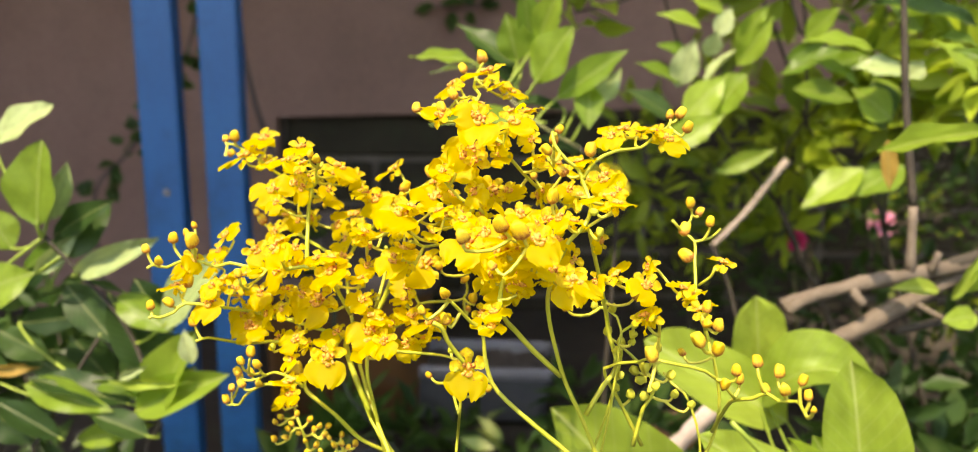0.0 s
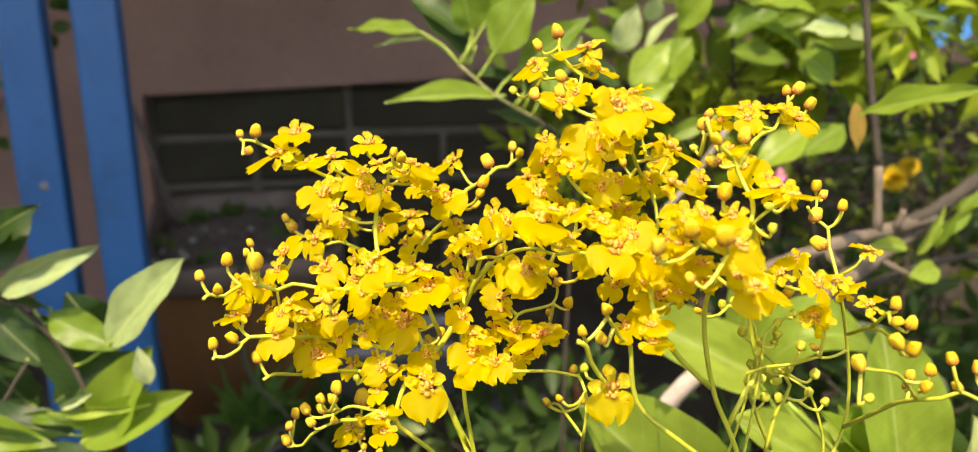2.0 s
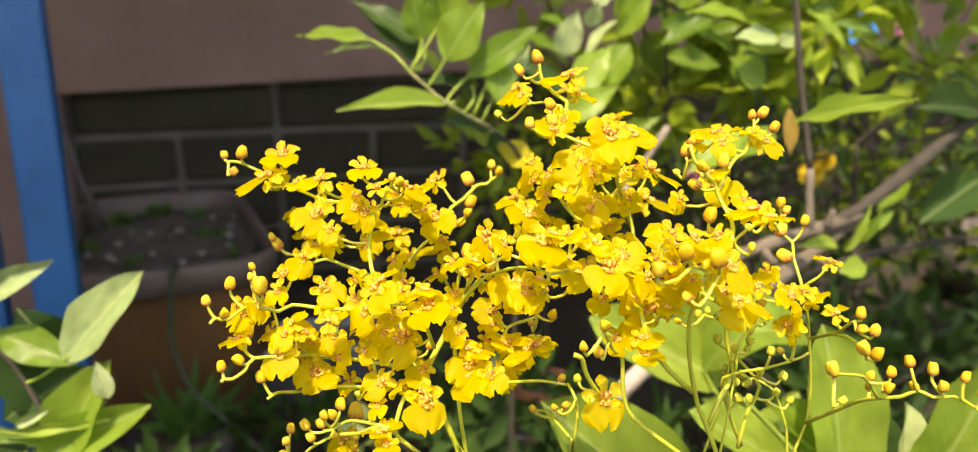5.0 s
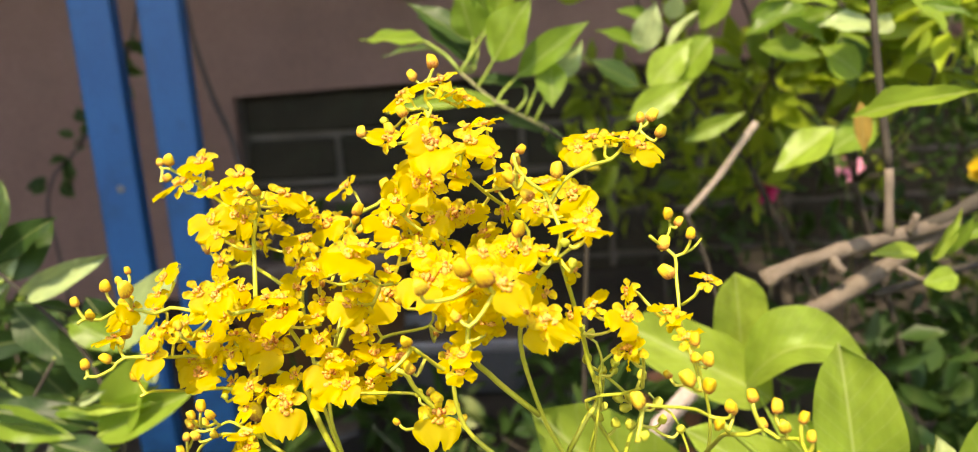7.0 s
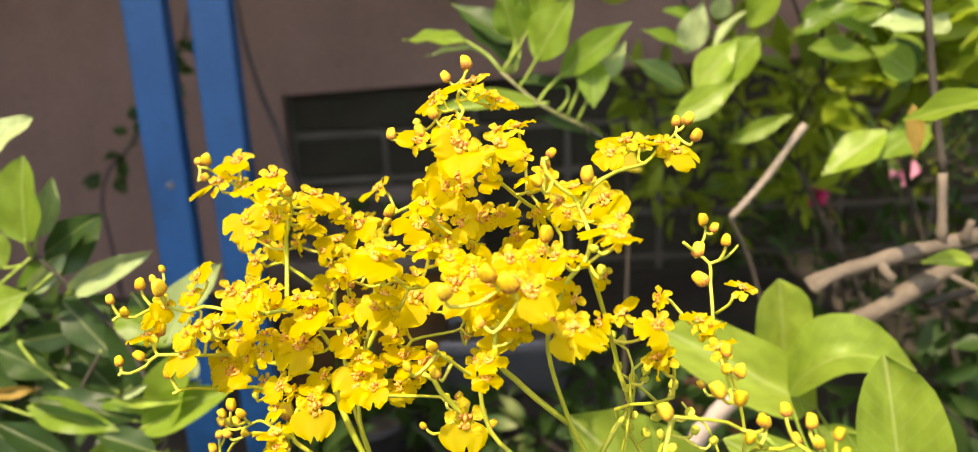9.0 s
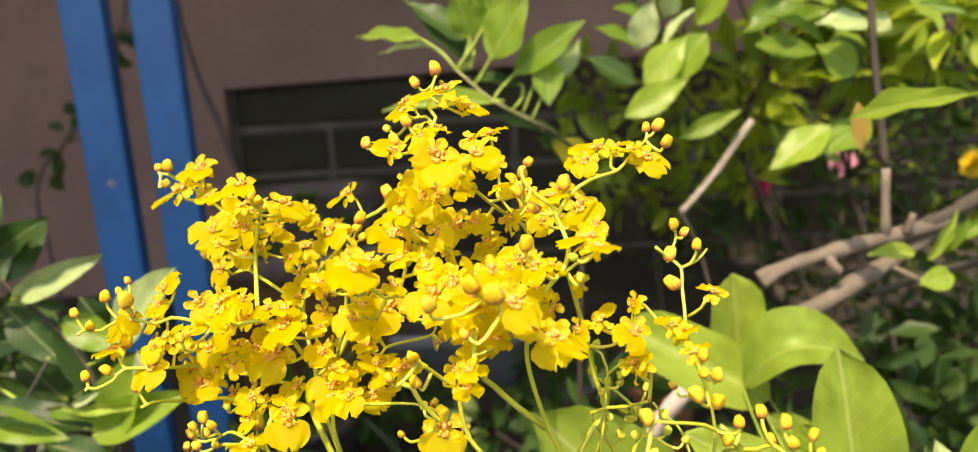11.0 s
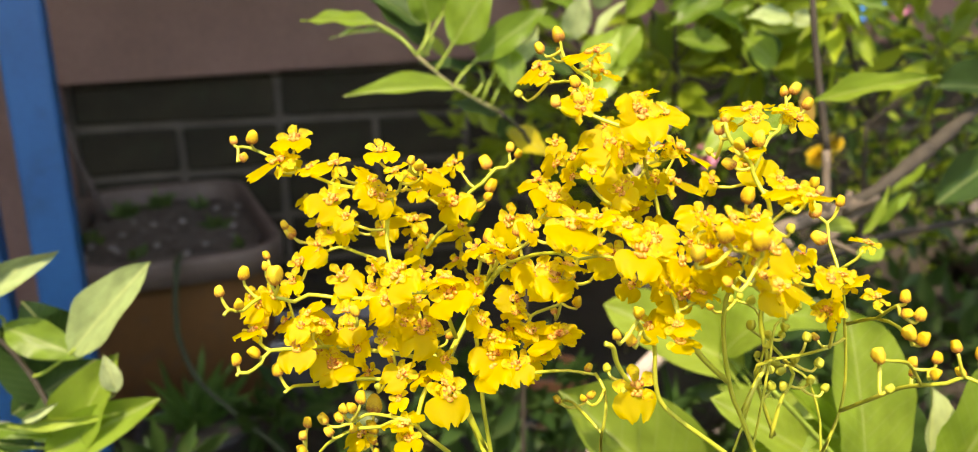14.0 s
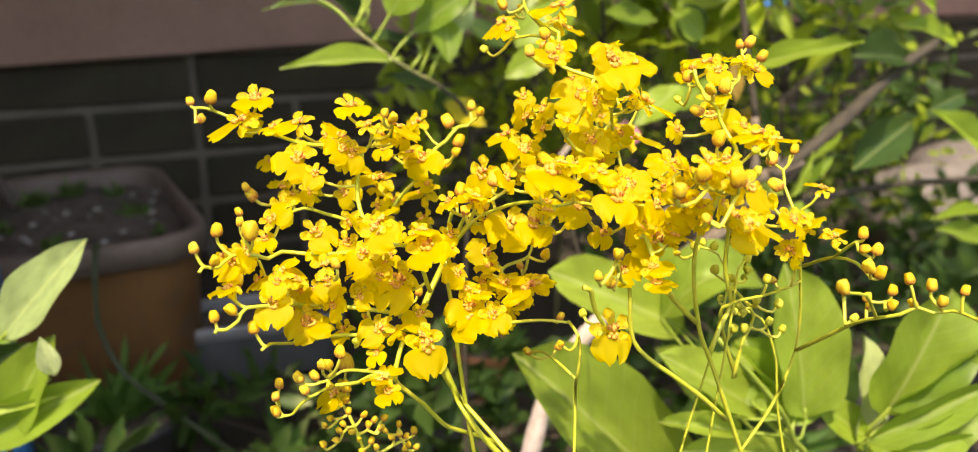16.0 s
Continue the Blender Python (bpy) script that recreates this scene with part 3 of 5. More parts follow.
BUDS_A = [
    (-158, 395, 1060, 5.8), (-154, 385, 1035, 5.5), (-152, 504, 1101, 5.8), (-151, 392, 1055, 5.6), (-149, 406, 1063, 7.1),
    (-148, 500, 1093, 6.4), (-147, 390, 1035, 6.1), (-143, 406, 1041, 7.5), (-143, 492, 1104, 8.8), (-140, 400, 1067, 4.6),
    (-139, 398, 1023, 6.4), (-137, 396, 1064, 9.2), (-132, 418, 974, 5.8), (-131, 426, 977, 5.3), (-131, 488, 1060, 5.8),
    (-129, 490, 1055, 7.8), (-128, 432, 980, 6.0), (-122, 408, 993, 6.2), (-120, 408, 987, 6.2), (-115, 408, 993, 6.2),
    (-114, 390, 1006, 5.3), (-110, 402, 1000, 6.1), (-108, 374, 1054, 5.0), (-107, 384, 1013, 6.6),
]

BUDS_B = [
    (-106, 416, 1029, 5.6), (-99, 426, 976, 7.8), (-97, 432, 985, 10.3), (-80, 402, 1105, 4.7), (-77, 402, 1103, 5.8),
    (-59, 440, 1012, 6.2), (-51, 390, 1064, 5.9), (-47, 446, 1076, 6.1), (-46, 410, 1068, 7.3), (-40, 384, 1078, 7.9),
    (-40, 434, 1080, 6.5), (-40, 450, 1071, 6.2), (-39, 434, 1085, 8.3), (-34, 414, 1058, 6.9), (-29, 482, 1086, 8.6),
    (-27, 378, 1129, 5.5), (-21, 328, 1052, 4.6), (-18, 384, 1056, 4.9), (-16, 382, 1124, 6.1), (-16, 382, 1129, 6.1),
    (-16, 482, 1093, 6.6), (-14, 412, 985, 5.4), (-14, 474, 1091, 6.5), (-12, 330, 1059, 5.8),
]

BUDS_C = [
    (-12, 336, 1046, 6.2), (-12, 398, 1134, 6.4), (-10, 452, 1144, 6.6), (-8, 388, 1011, 5.6), (-7, 420, 1040, 5.4),
    (-6, 440, 1018, 5.1), (-4, 304, 1088, 7.2), (-3, 416, 1031, 7.2), (0, 454, 1150, 7.9), (3, 461, 1142, 4.2),
    (5, 418, 982, 6.2), (7, 304, 1077, 4.7), (10, 312, 1091, 7.9), (17, 302, 1091, 8.5), (27, 436, 1091, 6.1),
    (28, 336, 1116, 6.1), (30, 332, 1098, 7.5), (30, 344, 1069, 6.4), (32, 358, 1118, 6.0), (34, 358, 1122, 5.0),
    (36, 356, 1105, 6.5), (40, 372, 1040, 4.1), (47, 354, 1114, 7.0), (66, 300, 1045, 6.8),
]

BUDS_D = [
    (69, 354, 1052, 5.8), (85, 308, 1048, 7.1), (89, 404, 1125, 5.8), (90, 316, 1052, 6.0), (90, 318, 1058, 5.8),
    (93, 310, 1044, 7.2), (94, 314, 1052, 6.0), (94, 382, 1075, 7.4), (94, 404, 1126, 7.5), (95, 304, 1032, 6.2),
    (95, 378, 1064, 8.5), (96, 396, 1120, 7.4), (97, 388, 1086, 6.3), (99, 320, 1025, 4.0), (101, 311, 1035, 5.3),
    (103, 392, 1081, 5.8), (105, 380, 1079, 6.2), (108, 310, 1039, 6.1), (108, 330, 1024, 5.7), (112, 310, 1028, 5.4),
    (115, 305, 1037, 5.8), (116, 300, 1032, 5.7), (118, 277, 1034, 3.1), (119, 285, 1036, 4.6),
]

BUDS_E = [
    (120, 294, 1038, 5.2),
]

STALK_LEFT = [
    (-48, 400, 962), (-53, 400, 973), (-60, 400, 992), (-65, 405, 1004), (-66, 410, 1011), (-59, 425, 1014),
    (-53, 431, 1020), (-48, 430, 1030), (-44, 425, 1041), (-39, 415, 1052),
]

STALK_BACK = [
    (-56, 410, 980), (-62, 420, 994), (-68, 440, 1006), (-72, 450, 1022), (-72, 452, 1042), (-63, 457, 1054),
    (-54, 455, 1063), (-47, 455, 1071), (-43, 460, 1076), (-34, 470, 1078), (-25, 478, 1083), (-19, 480, 1083),
    (-17, 478, 1086),
]

STALK_CENTRE = [
    (-49, 400, 965), (-52, 397, 984), (-54, 395, 997), (-54, 400, 1014), (-52, 415, 1026), (-49, 425, 1038),
    (-47, 425, 1050), (-47, 420, 1056),
]

STALK_LOW = [
    (-62, 400, 964), (-71, 395, 977), (-80, 390, 988), (-84, 390, 994), (-81, 392, 1005), (-78, 395, 1009),
]

BRANCH_LOW_A = [
    (-65, 405, 1004), (-78, 400, 1012), (-90, 400, 1011), (-105, 410, 1009), (-119, 420, 1004), (-127, 410, 1009),
    (-133, 400, 1014), (-137, 395, 1014),
]

BRANCH_LOW_B = [
    (-66, 410, 1011), (-90, 410, 1019), (-115, 420, 1021), (-127, 400, 1030), (-141, 395, 1033), (-145, 390, 1030),
    (-150, 385, 1029), (-153, 384, 1030), (-154, 383, 1029),
]

BRANCH_SIDE_A = [
    (-63, 405, 1025), (-74, 393, 1051), (-90, 390, 1052), (-102, 400, 1049), (-115, 412, 1047), (-124, 412, 1049),
    (-130, 408, 1048), (-135, 405, 1051), (-144, 405, 1052), (-150, 398, 1050), (-155, 395, 1052), (-157, 392, 1051),
]

BRANCH_SIDE_B = [
    (-72, 440, 1041), (-86, 455, 1046), (-97, 468, 1048), (-105, 478, 1049), (-113, 478, 1047),
]

BRANCH_RISING = [
    (-84, 405, 1049), (-87, 420, 1055), (-88, 428, 1064), (-87, 428, 1076), (-85, 427, 1085), (-94, 440, 1086),
    (-105, 455, 1085), (-116, 472, 1087), (-127, 485, 1091), (-137, 492, 1095), (-145, 498, 1098), (-150, 501, 1098),
]

BRANCH_RISING_B = [
    (-85, 427, 1085), (-82, 425, 1088), (-81, 420, 1095), (-77, 416, 1099),
]

BRANCH_BUDS_A = [
    (-84, 388, 994), (-91, 388, 999), (-98, 400, 990), (-106, 405, 988), (-113, 410, 984), (-121, 415, 977),
    (-125, 418, 971), (-129, 418, 971),
]

BRANCH_BUDS_B = [
    (-91, 388, 999), (-99, 400, 996), (-104, 405, 994), (-110, 405, 991),
]

STALK_RIGHT = [
    (66, 352, 948), (48, 352, 993), (42, 352, 1006), (38, 350, 1016), (34, 348, 1030), (31, 345, 1043),
    (30, 343, 1053), (31, 341, 1060), (34, 338, 1070), (38, 338, 1079), (44, 339, 1085), (47, 345, 1091),
    (46, 350, 1096), (44, 352, 1101), (42, 352, 1106), (37, 351, 1110), (32, 351, 1116), (31, 352, 1121),
]

BRANCH_HEART_A = [
    (37, 350, 1016), (25, 348, 1028), (17, 345, 1038), (11, 341, 1047), (11, 350, 1057), (19, 375, 1062),
    (41, 424, 1064), (37, 424, 1079), (26, 408, 1091), (18, 394, 1101), (12, 383, 1110), (12, 381, 1118),
    (15, 378, 1122),
]

BRANCH_FORK = [
    (49, 357, 995), (57, 360, 1008), (63, 362, 1017), (59, 362, 1030), (57, 360, 1041), (52, 352, 1061),
    (46, 341, 1083),
]

BRANCH_LONE = [
    (56, 351, 966), (41, 348, 981), (26, 348, 994), (14, 350, 1004), (7, 350, 1013), (4, 348, 1026),
    (3, 347, 1037), (-2, 345, 1042), (-6, 340, 1048), (-10, 335, 1054),
]

DRY_TIP = [
    (7, 350, 1013), (-1, 354, 1016), (-8, 352, 1025), (-12, 349, 1032), (-14, 347, 1038), (-16, 346, 1040),
    (-18, 346, 1041),
]

BRANCH_CROSS = [
    (-44, 425, 1041), (-43, 414, 1055), (-38, 403, 1058), (-33, 388, 1065), (-28, 372, 1070), (-23, 362, 1070),
    (-16, 358, 1072), (-8, 357, 1070),
]

BRANCH_INNER = [
    (-54, 400, 1014), (-35, 400, 1024), (-29, 405, 1031), (-15, 420, 1028), (-8, 425, 1028), (-6, 425, 1034),
    (-8, 422, 1041),
]

BRANCH_LINK = [
    (-51, 390, 1010), (-44, 386, 1013), (-32, 388, 1012), (-17, 390, 1010), (-8, 381, 1011),
]

STALK_WITHERED = [
    (-9, 370, 972), (-8, 372, 985), (-7, 370, 998), (-7, 372, 1008), (-8, 380, 1012),
]

BRANCH_STUB = [
    (-8, 372, 988), (-11, 385, 991), (-11, 400, 989), (-12, 410, 985),
]

BRANCH_TOP_A = [
    (13, 383, 1112), (5, 385, 1116), (-3, 390, 1119), (-7, 395, 1122), (-3, 405, 1128), (0, 410, 1133),
    (-3, 420, 1136), (-2, 440, 1141), (0, 450, 1146),
]

BRANCH_TOP_B = [
    (-7, 395, 1122), (-17, 385, 1122), (-23, 379, 1124), (-26, 377, 1127),
]

BRANCH_TOP_C = [
    (-2, 412, 1131), (-5, 430, 1131), (-8, 437, 1130), (-11, 441, 1136),
]

BRANCH_TOP_RIGHT = [
    (44, 352, 1102), (49, 355, 1109), (59, 366, 1112), (72, 380, 1112), (78, 388, 1115), (88, 400, 1120),
]

BRANCH_TOP_INNER = [
    (72, 380, 1112), (71, 388, 1112), (73, 398, 1115),
]

STALK_FAR = [
    (102, 375, 954), (106, 375, 962), (112, 375, 979), (113, 375, 997), (106, 370, 1024), (97, 362, 1044),
    (97, 368, 1055), (98, 376, 1063), (98, 378, 1070), (93, 381, 1074), (87, 376, 1080),
]

BRANCH_FAR_A = [
    (98, 378, 1070), (107, 386, 1070), (113, 392, 1073),
]

BRANCH_FAR_B = [
    (93, 381, 1074), (98, 388, 1078), (99, 391, 1082),
]

BRANCH_FAR_C = [
    (45, 340, 1084), (52, 342, 1088), (57, 342, 1090), (56, 335, 1095),
]

BRANCH_FAR_D = [
    (98, 366, 1053), (102, 362, 1058), (103, 360, 1062),
]

BRANCH_BUDS_C = [
    (104, 366, 1027), (95, 338, 1041), (92, 322, 1044), (91, 313, 1041),
]

BRANCH_BUDS_D = [
    (95, 338, 1041), (91, 326, 1050), (89, 320, 1054),
]

BRANCH_LONG = [
    (110, 372, 981), (107, 350, 998), (105, 332, 1012), (104, 320, 1019), (108, 312, 1023), (112, 308, 1027),
    (115, 303, 1026), (120, 298, 1028), (119, 290, 1029), (118, 282, 1029),
]

BRANCH_LONG_B = [
    (104, 320, 1019), (99, 318, 1025), (89, 312, 1034), (76, 306, 1039), (70, 304, 1041),
]

STALK_THIN = [
    (108, 380, 951), (107, 382, 971), (103, 384, 986), (99, 386, 994), (94, 390, 997), (90, 392, 1002),
]

SMALL_BUDS = [
    (75, 360, 1017, 5), (87, 360, 1013, 5), (99, 370, 995, 5), (80, 360, 1026, 5), (69, 360, 1032, 5), (65, 365, 1027, 5),
    (72, 370, 1011, 5), (75, 370, 1007, 5), (64, 370, 1003, 5), (71, 370, 1000, 5), (77, 370, 999, 5), (91, 370, 1000, 5),
    (59, 370, 1030, 5), (-21, 360, 1012, 4), (-11, 360, 1024, 4), (-8, 350, 1018, 4), (-107, 430, 959, 4.5), (-99, 430, 967, 4.5),
    (-101, 430, 955, 4.5), (-97, 430, 950, 4.5), (-91, 430, 958, 4.5), (-86, 430, 954, 4.5),
]

SMALL_BUDS_B = [
    (-83, 430, 949, 4.5), (-81, 430, 954, 4.5), (-78, 430, 943, 4.5), (-74, 430, 944, 4.5), (-70, 430, 937, 4.5), (-67, 430, 944, 4.5),
    (-105, 430, 947, 4.5), (-111, 430, 946, 4.5), (-88, 430, 943, 4.5), (-93, 430, 939, 4.5), (-72, 430, 935, 4.5), (-66, 430, 935, 4.5),
    (-106, 430, 966, 4), (-98, 430, 961, 4), (-89, 430, 952, 4), (-81, 430, 947, 4), (-71, 430, 942, 4), (-103, 430, 952, 4),
    (-94, 430, 945, 4), (-86, 430, 939, 4), (-74, 430, 949, 4), (-110, 430, 956, 4),
]

BRANCH_GREEN = [
    (78, 375, 972), (67, 370, 994), (57, 360, 1016), (70, 350, 1023), (76, 340, 1030),
]

BRANCH_GREEN_B = [
    (73, 370, 974), (77, 370, 993), (82, 370, 1004), (70, 370, 1019), (59, 370, 1028),
]

BRANCH_GREEN_C = [
    (61, 370, 993), (65, 370, 1012), (66, 370, 1024), (64, 375, 1035), (57, 380, 1038),
]

BRANCH_GREEN_D = [
    (61, 360, 1002), (63, 360, 1020), (64, 360, 1033), (75, 365, 1037),
]

SMALL_BUDS_C = [
    (59, 380, 1040, 4.2), (54, 380, 1039, 4), (62, 376, 1039, 4.4), (70, 362, 1036, 4.2), (79, 366, 1038, 4.4), (62, 362, 1024, 4),
    (69, 362, 1028, 4.4), (64, 372, 1015, 4), (65, 362, 1012, 4.2),
]

BUD_SPRAY = [
    (-89, 430, 911), (-91, 430, 932), (-94, 430, 946), (-98, 430, 959),
]

BUD_SPRAY_B = [
    (-91, 430, 932), (-78, 430, 938), (-68, 430, 941),
]

LEAVES_LEFT_A = [
    (-466, 800, 1063, -409, 800, 1101, 30, 0), (-422, 780, 988, -413, 780, 1068, 52, 0),
    (-423, 800, 988, -398, 800, 1044, 21, 60), (-415, 800, 954, -367, 812, 1005, 38, 20),
    (-396, 790, 938, -304, 760, 980, 22, 40), (-435, 790, 938, -396, 800, 975, 17, 50),
    (-306, 770, 893, -236, 740, 973, 38, 0), (-321, 770, 806, -270, 745, 897, 43, 0),
    (-335, 760, 811, -242, 745, 855, 33, 12), (-340, 770, 813, -443, 770, 844, 30, 30),
]

LEAVES_LEFT_B = [
    (-319, 750, 790, -376, 750, 815, 27, 30), (-326, 800, 833, -372, 800, 918, 37, 0),
    (-488, 780, 922, -431, 780, 942, 42, 10), (-413, 770, 776, -482, 770, 821, 26, 20),
    (-498, 780, 843, -435, 780, 845, 13, 40), (-491, 850, 867, -411, 850, 878, 27, 30),
    (-412, 880, 793, -477, 880, 829, 29, 20), (-414, 860, 899, -473, 860, 898, 26, 40),
    (-471, 820, 955, -497, 820, 999, 37, 10), (-372, 840, 905, -406, 820, 924, 23, 50),
]

LEAVES_LEFT_C = [
    (-417, 800, 974, -351, 780, 1013, 25, 20), (-450, 800, 941, -402, 800, 973, 18, 10),
    (-422, 820, 920, -367, 800, 864, 36, 0), (-451, 780, 829, -352, 750, 815, 29, 10),
    (-366, 800, 832, -294, 790, 878, 36, 0), (-355, 790, 813, -279, 770, 852, 24, 20),
    (-387, 780, 832, -294, 750, 834, 12, 30), (-513, 850, 860, -460, 850, 829, 32, 0),
]

LEAVES_LEFT_D = [
    (-486, 860, 826, -431, 860, 795, 32, 10), (-504, 800, 794, -454, 800, 757, 30, 10),
    (-404, 780, 770, -321, 760, 798, 23, 20), (-453, 880, 844, -408, 880, 784, 40, 0),
    (-375, 880, 869, -359, 880, 797, 40, 0), (-310, 800, 877, -344, 800, 931, 45, 0),
    (-358, 760, 841, -271, 740, 849, 9, 40),
    (-358, 790, 915, -297, 765, 891, 29, 0), (-270, 742, 867, -275, 740, 900, 15, 20), (-345, 752, 847, -315, 745, 862, 7, 30),
]

LEAVES_RIGHT_A = [
    (253, 745, 856, 241, 733, 940, 42, 5), (243, 705, 848, 335, 680, 880, 46, -22),
    (262, 528, 832, 249, 545, 950, 46, -12), (267, 705, 834, 146, 745, 895, 48, 5),
    (194, 600, 738, 55, 588, 895, 68, 0), (321, 510, 830, 352, 490, 933, 55, 0),
    (308, 520, 802, 305, 518, 894, 26, 15), (334, 520, 836, 398, 500, 887, 20, 30),
    (397, 800, 646, 315, 820, 756, 42, 10), (374, 820, 712, 452, 800, 702, 40, -10),
    (269, 560, 827, 239, 570, 884, 26, 0),
]

LEAVES_RIGHT_B = [
    (243, 560, 827, 153, 560, 890, 38, 10), (193, 575, 830, 253, 560, 855, 27, 20),
    (269, 560, 822, 219, 560, 888, 18, 30), (229, 550, 842, 294, 530, 840, 27, 25),
    (313, 500, 843, 374, 470, 901, 17, 25), (283, 490, 827, 365, 455, 877, 22, 15),
    (297, 480, 816, 362, 450, 859, 23, 10), (276, 540, 839, 329, 500, 798, 25, 0),
]

LEAVES_RIGHT_C = [
    (222, 550, 817, 150, 550, 842, 17, 0), (273, 540, 786, 170, 550, 812, 30, 0),
    (279, 560, 794, 242, 570, 824, 23, 0), (284, 470, 825, 346, 450, 840, 16, 20),
    (396, 800, 735, 415, 800, 761, 18, 0), (334, 572, 800, 330, 572, 858, 30, 0),
]

LEAVES_TOP_A = [
    (-20, 960, 1140, -96, 1010, 1148, 21, 15), (34, 950, 1131, -37, 980, 1183, 29, 20),
    (30, 940, 1139, 17, 930, 1191, 35, 0), (49, 920, 1119, 84, 900, 1179, 47, 0),
    (72, 920, 1102, 143, 900, 1154, 31, 15), (113, 930, 1097, 140, 920, 1134, 22, 40),
    (107, 920, 1117, 105, 900, 1072, 29, 0), (51, 930, 1162, 71, 900, 1218, 30, 10),
    (45, 940, 1156, 34, 930, 1223, 26, 20), (-14, 960, 1133, -69, 980, 1129, 17, 40),
    (31, 960, 1115, -25, 970, 1169, 38, 25),
]

LEAVES_TOP_B = [
    (81, 930, 1090, 21, 950, 1102, 24, 30), (54, 920, 1076, -62, 905, 1080, 25, 15),
    (333, 730, 1071, 382, 640, 1102, 22, 10), (436, 990, 1021, 363, 980, 976, 41, 15),
    (488, 1000, 1023, 420, 980, 991, 39, 15), (276, 1040, 1006, 348, 1030, 1038, 21, 20),
    (454, 950, 1133, 396, 950, 1139, 27, 10), (201, 1000, 1041, 276, 1000, 1083, 32, 20),
    (236, 1050, 1072, 286, 1050, 1125, 40, 0), (225, 1050, 1072, 166, 1050, 1109, 29, 10),
]

LEAVES_TOP_C = [
    (254, 1100, 1150, 208, 1100, 1161, 23, 20), (244, 1100, 1115, 184, 1100, 1140, 28, 20),
    (237, 1100, 1107, 253, 1080, 1168, 35, 20), (274, 1100, 1146, 279, 1080, 1177, 25, 20),
    (429, 980, 1156, 351, 980, 1169, 30, 20), (428, 1000, 1113, 367, 1000, 1148, 30, 30),
    (458, 980, 1079, 412, 980, 1114, 41, 0), (506, 900, 1125, 457, 900, 1169, 37, 20),
    (468, 950, 1176, 423, 950, 1221, 43, 10), 
   
]

LEAVES_TOP_D = [
    (454, 780, 932, 465, 760, 972, 14, 20),
    (373, 800, 1074, 380, 800, 1025, 15, 10), (449, 850, 1157, 484, 820, 1145, 10, 20),
    (697, 1000, 957, 656, 1000, 903, 30, 20), (776, 950, 907, 706, 950, 936, 43, 20),
    (310, 1050, 1127, 263, 1050, 1067, 48, 10), (427, 1050, 1156, 343, 1050, 1126, 29, 20),
    (464, 1050, 1125, 487, 1050, 1061, 48, 0), (384, 1100, 1108, 467, 1100, 1095, 33, 10),
    (305, 1080, 1156, 256, 1080, 1103, 29, 50),
]

LEAVES_TOP_E = [
    (264, 1100, 1181, 208, 1100, 1201, 27, 20), (305, 1080, 1135, 337, 1050, 1195, 31, 10),
    (309, 1100, 1158, 341, 1080, 1211, 25, 20), (290, 1100, 1200, 242, 1100, 1222, 25, 10),
    (284, 1100, 1170, 301, 1100, 1208, 25, 20), (372, 1100, 1143, 414, 1080, 1167, 18, 30),
    (387, 1080, 1170, 417, 1050, 1206, 27, 10), (526, 950, 1183, 398, 920, 1210, 31, 15),
    (441, 1000, 1121, 462, 1000, 1063, 45, 10), (457, 950, 1126, 473, 950, 1146, 22, 20),
    (529, 950, 1162, 475, 930, 1172, 23, 10), (398, 1020, 1135, 435, 1000, 1152, 21, 20),
]

LEAVES_TOP_F = [
    (597, 880, 1059, 735, 920, 1047, 45, 0), (869, 980, 1052, 745, 950, 1090, 37, 10),
    (798, 950, 967, 912, 980, 988, 30, 10), (655, 920, 907, 794, 960, 959, 52, 0),
    (940, 950, 878, 801, 930, 977, 50, 10), (875, 900, 830, 761, 880, 843, 17, 25),
    (891, 900, 785, 773, 880, 826, 36, 10), (478, 800, 937, 513, 800, 960, 12, 10),
    (793, 950, 1100, 722, 950, 1148, 32, 10),
    (422, 770, 937, 374, 760, 943, 16, 10), (440, 780, 925, 459, 770, 975, 11, 10), (466, 780, 910, 430, 770, 907, 22, 0),
]

LEAVES_TOP_G = [
    (114, 955, 1024, 160, 945, 998, 32, 0), (106, 950, 1040, 49, 955, 1059, 18, 10), (108, 955, 1041, 118, 960, 1008, 22, 0),
]

LIMB_MAIN = [
    (484, 820, 952), (406, 795, 945), (357, 790, 937), (311, 790, 924), (285, 790, 914),
]

LIMB_LOW = [
    (490, 830, 946), (412, 800, 919), (356, 790, 890), (308, 800, 860), (255, 820, 812), (218, 840, 761),
    (192, 860, 692),
]

TWIG_UP = [
    (406, 795, 945), (404, 800, 1011), (395, 820, 1115), (389, 840, 1236),
]

TWIG_MID = [
    (367, 1050, 1022), (348, 1050, 996), (324, 1050, 960), (291, 1050, 922), (282, 1050, 913), (289, 1050, 898),
    (309, 1050, 851), (326, 1040, 779),
]

TWIG_LOW = [
    (405, 800, 922), (438, 790, 904), (464, 780, 895),
]

LIMB_UP = [
    (415, 800, 943), (487, 820, 961), (570, 850, 992), (684, 900, 1032), (800, 950, 1061),
]

LIMB_BACK = [
    (413, 830, 876), (560, 900, 877), (742, 970, 863), (889, 1000, 851), (1208, 1020, 831),
]

STUB_A = [
    (350, 790, 935), (351, 782, 927), (357, 777, 920),
]

STUB_B = [
    (317, 790, 926), (301, 785, 920), (287, 782, 911),
]

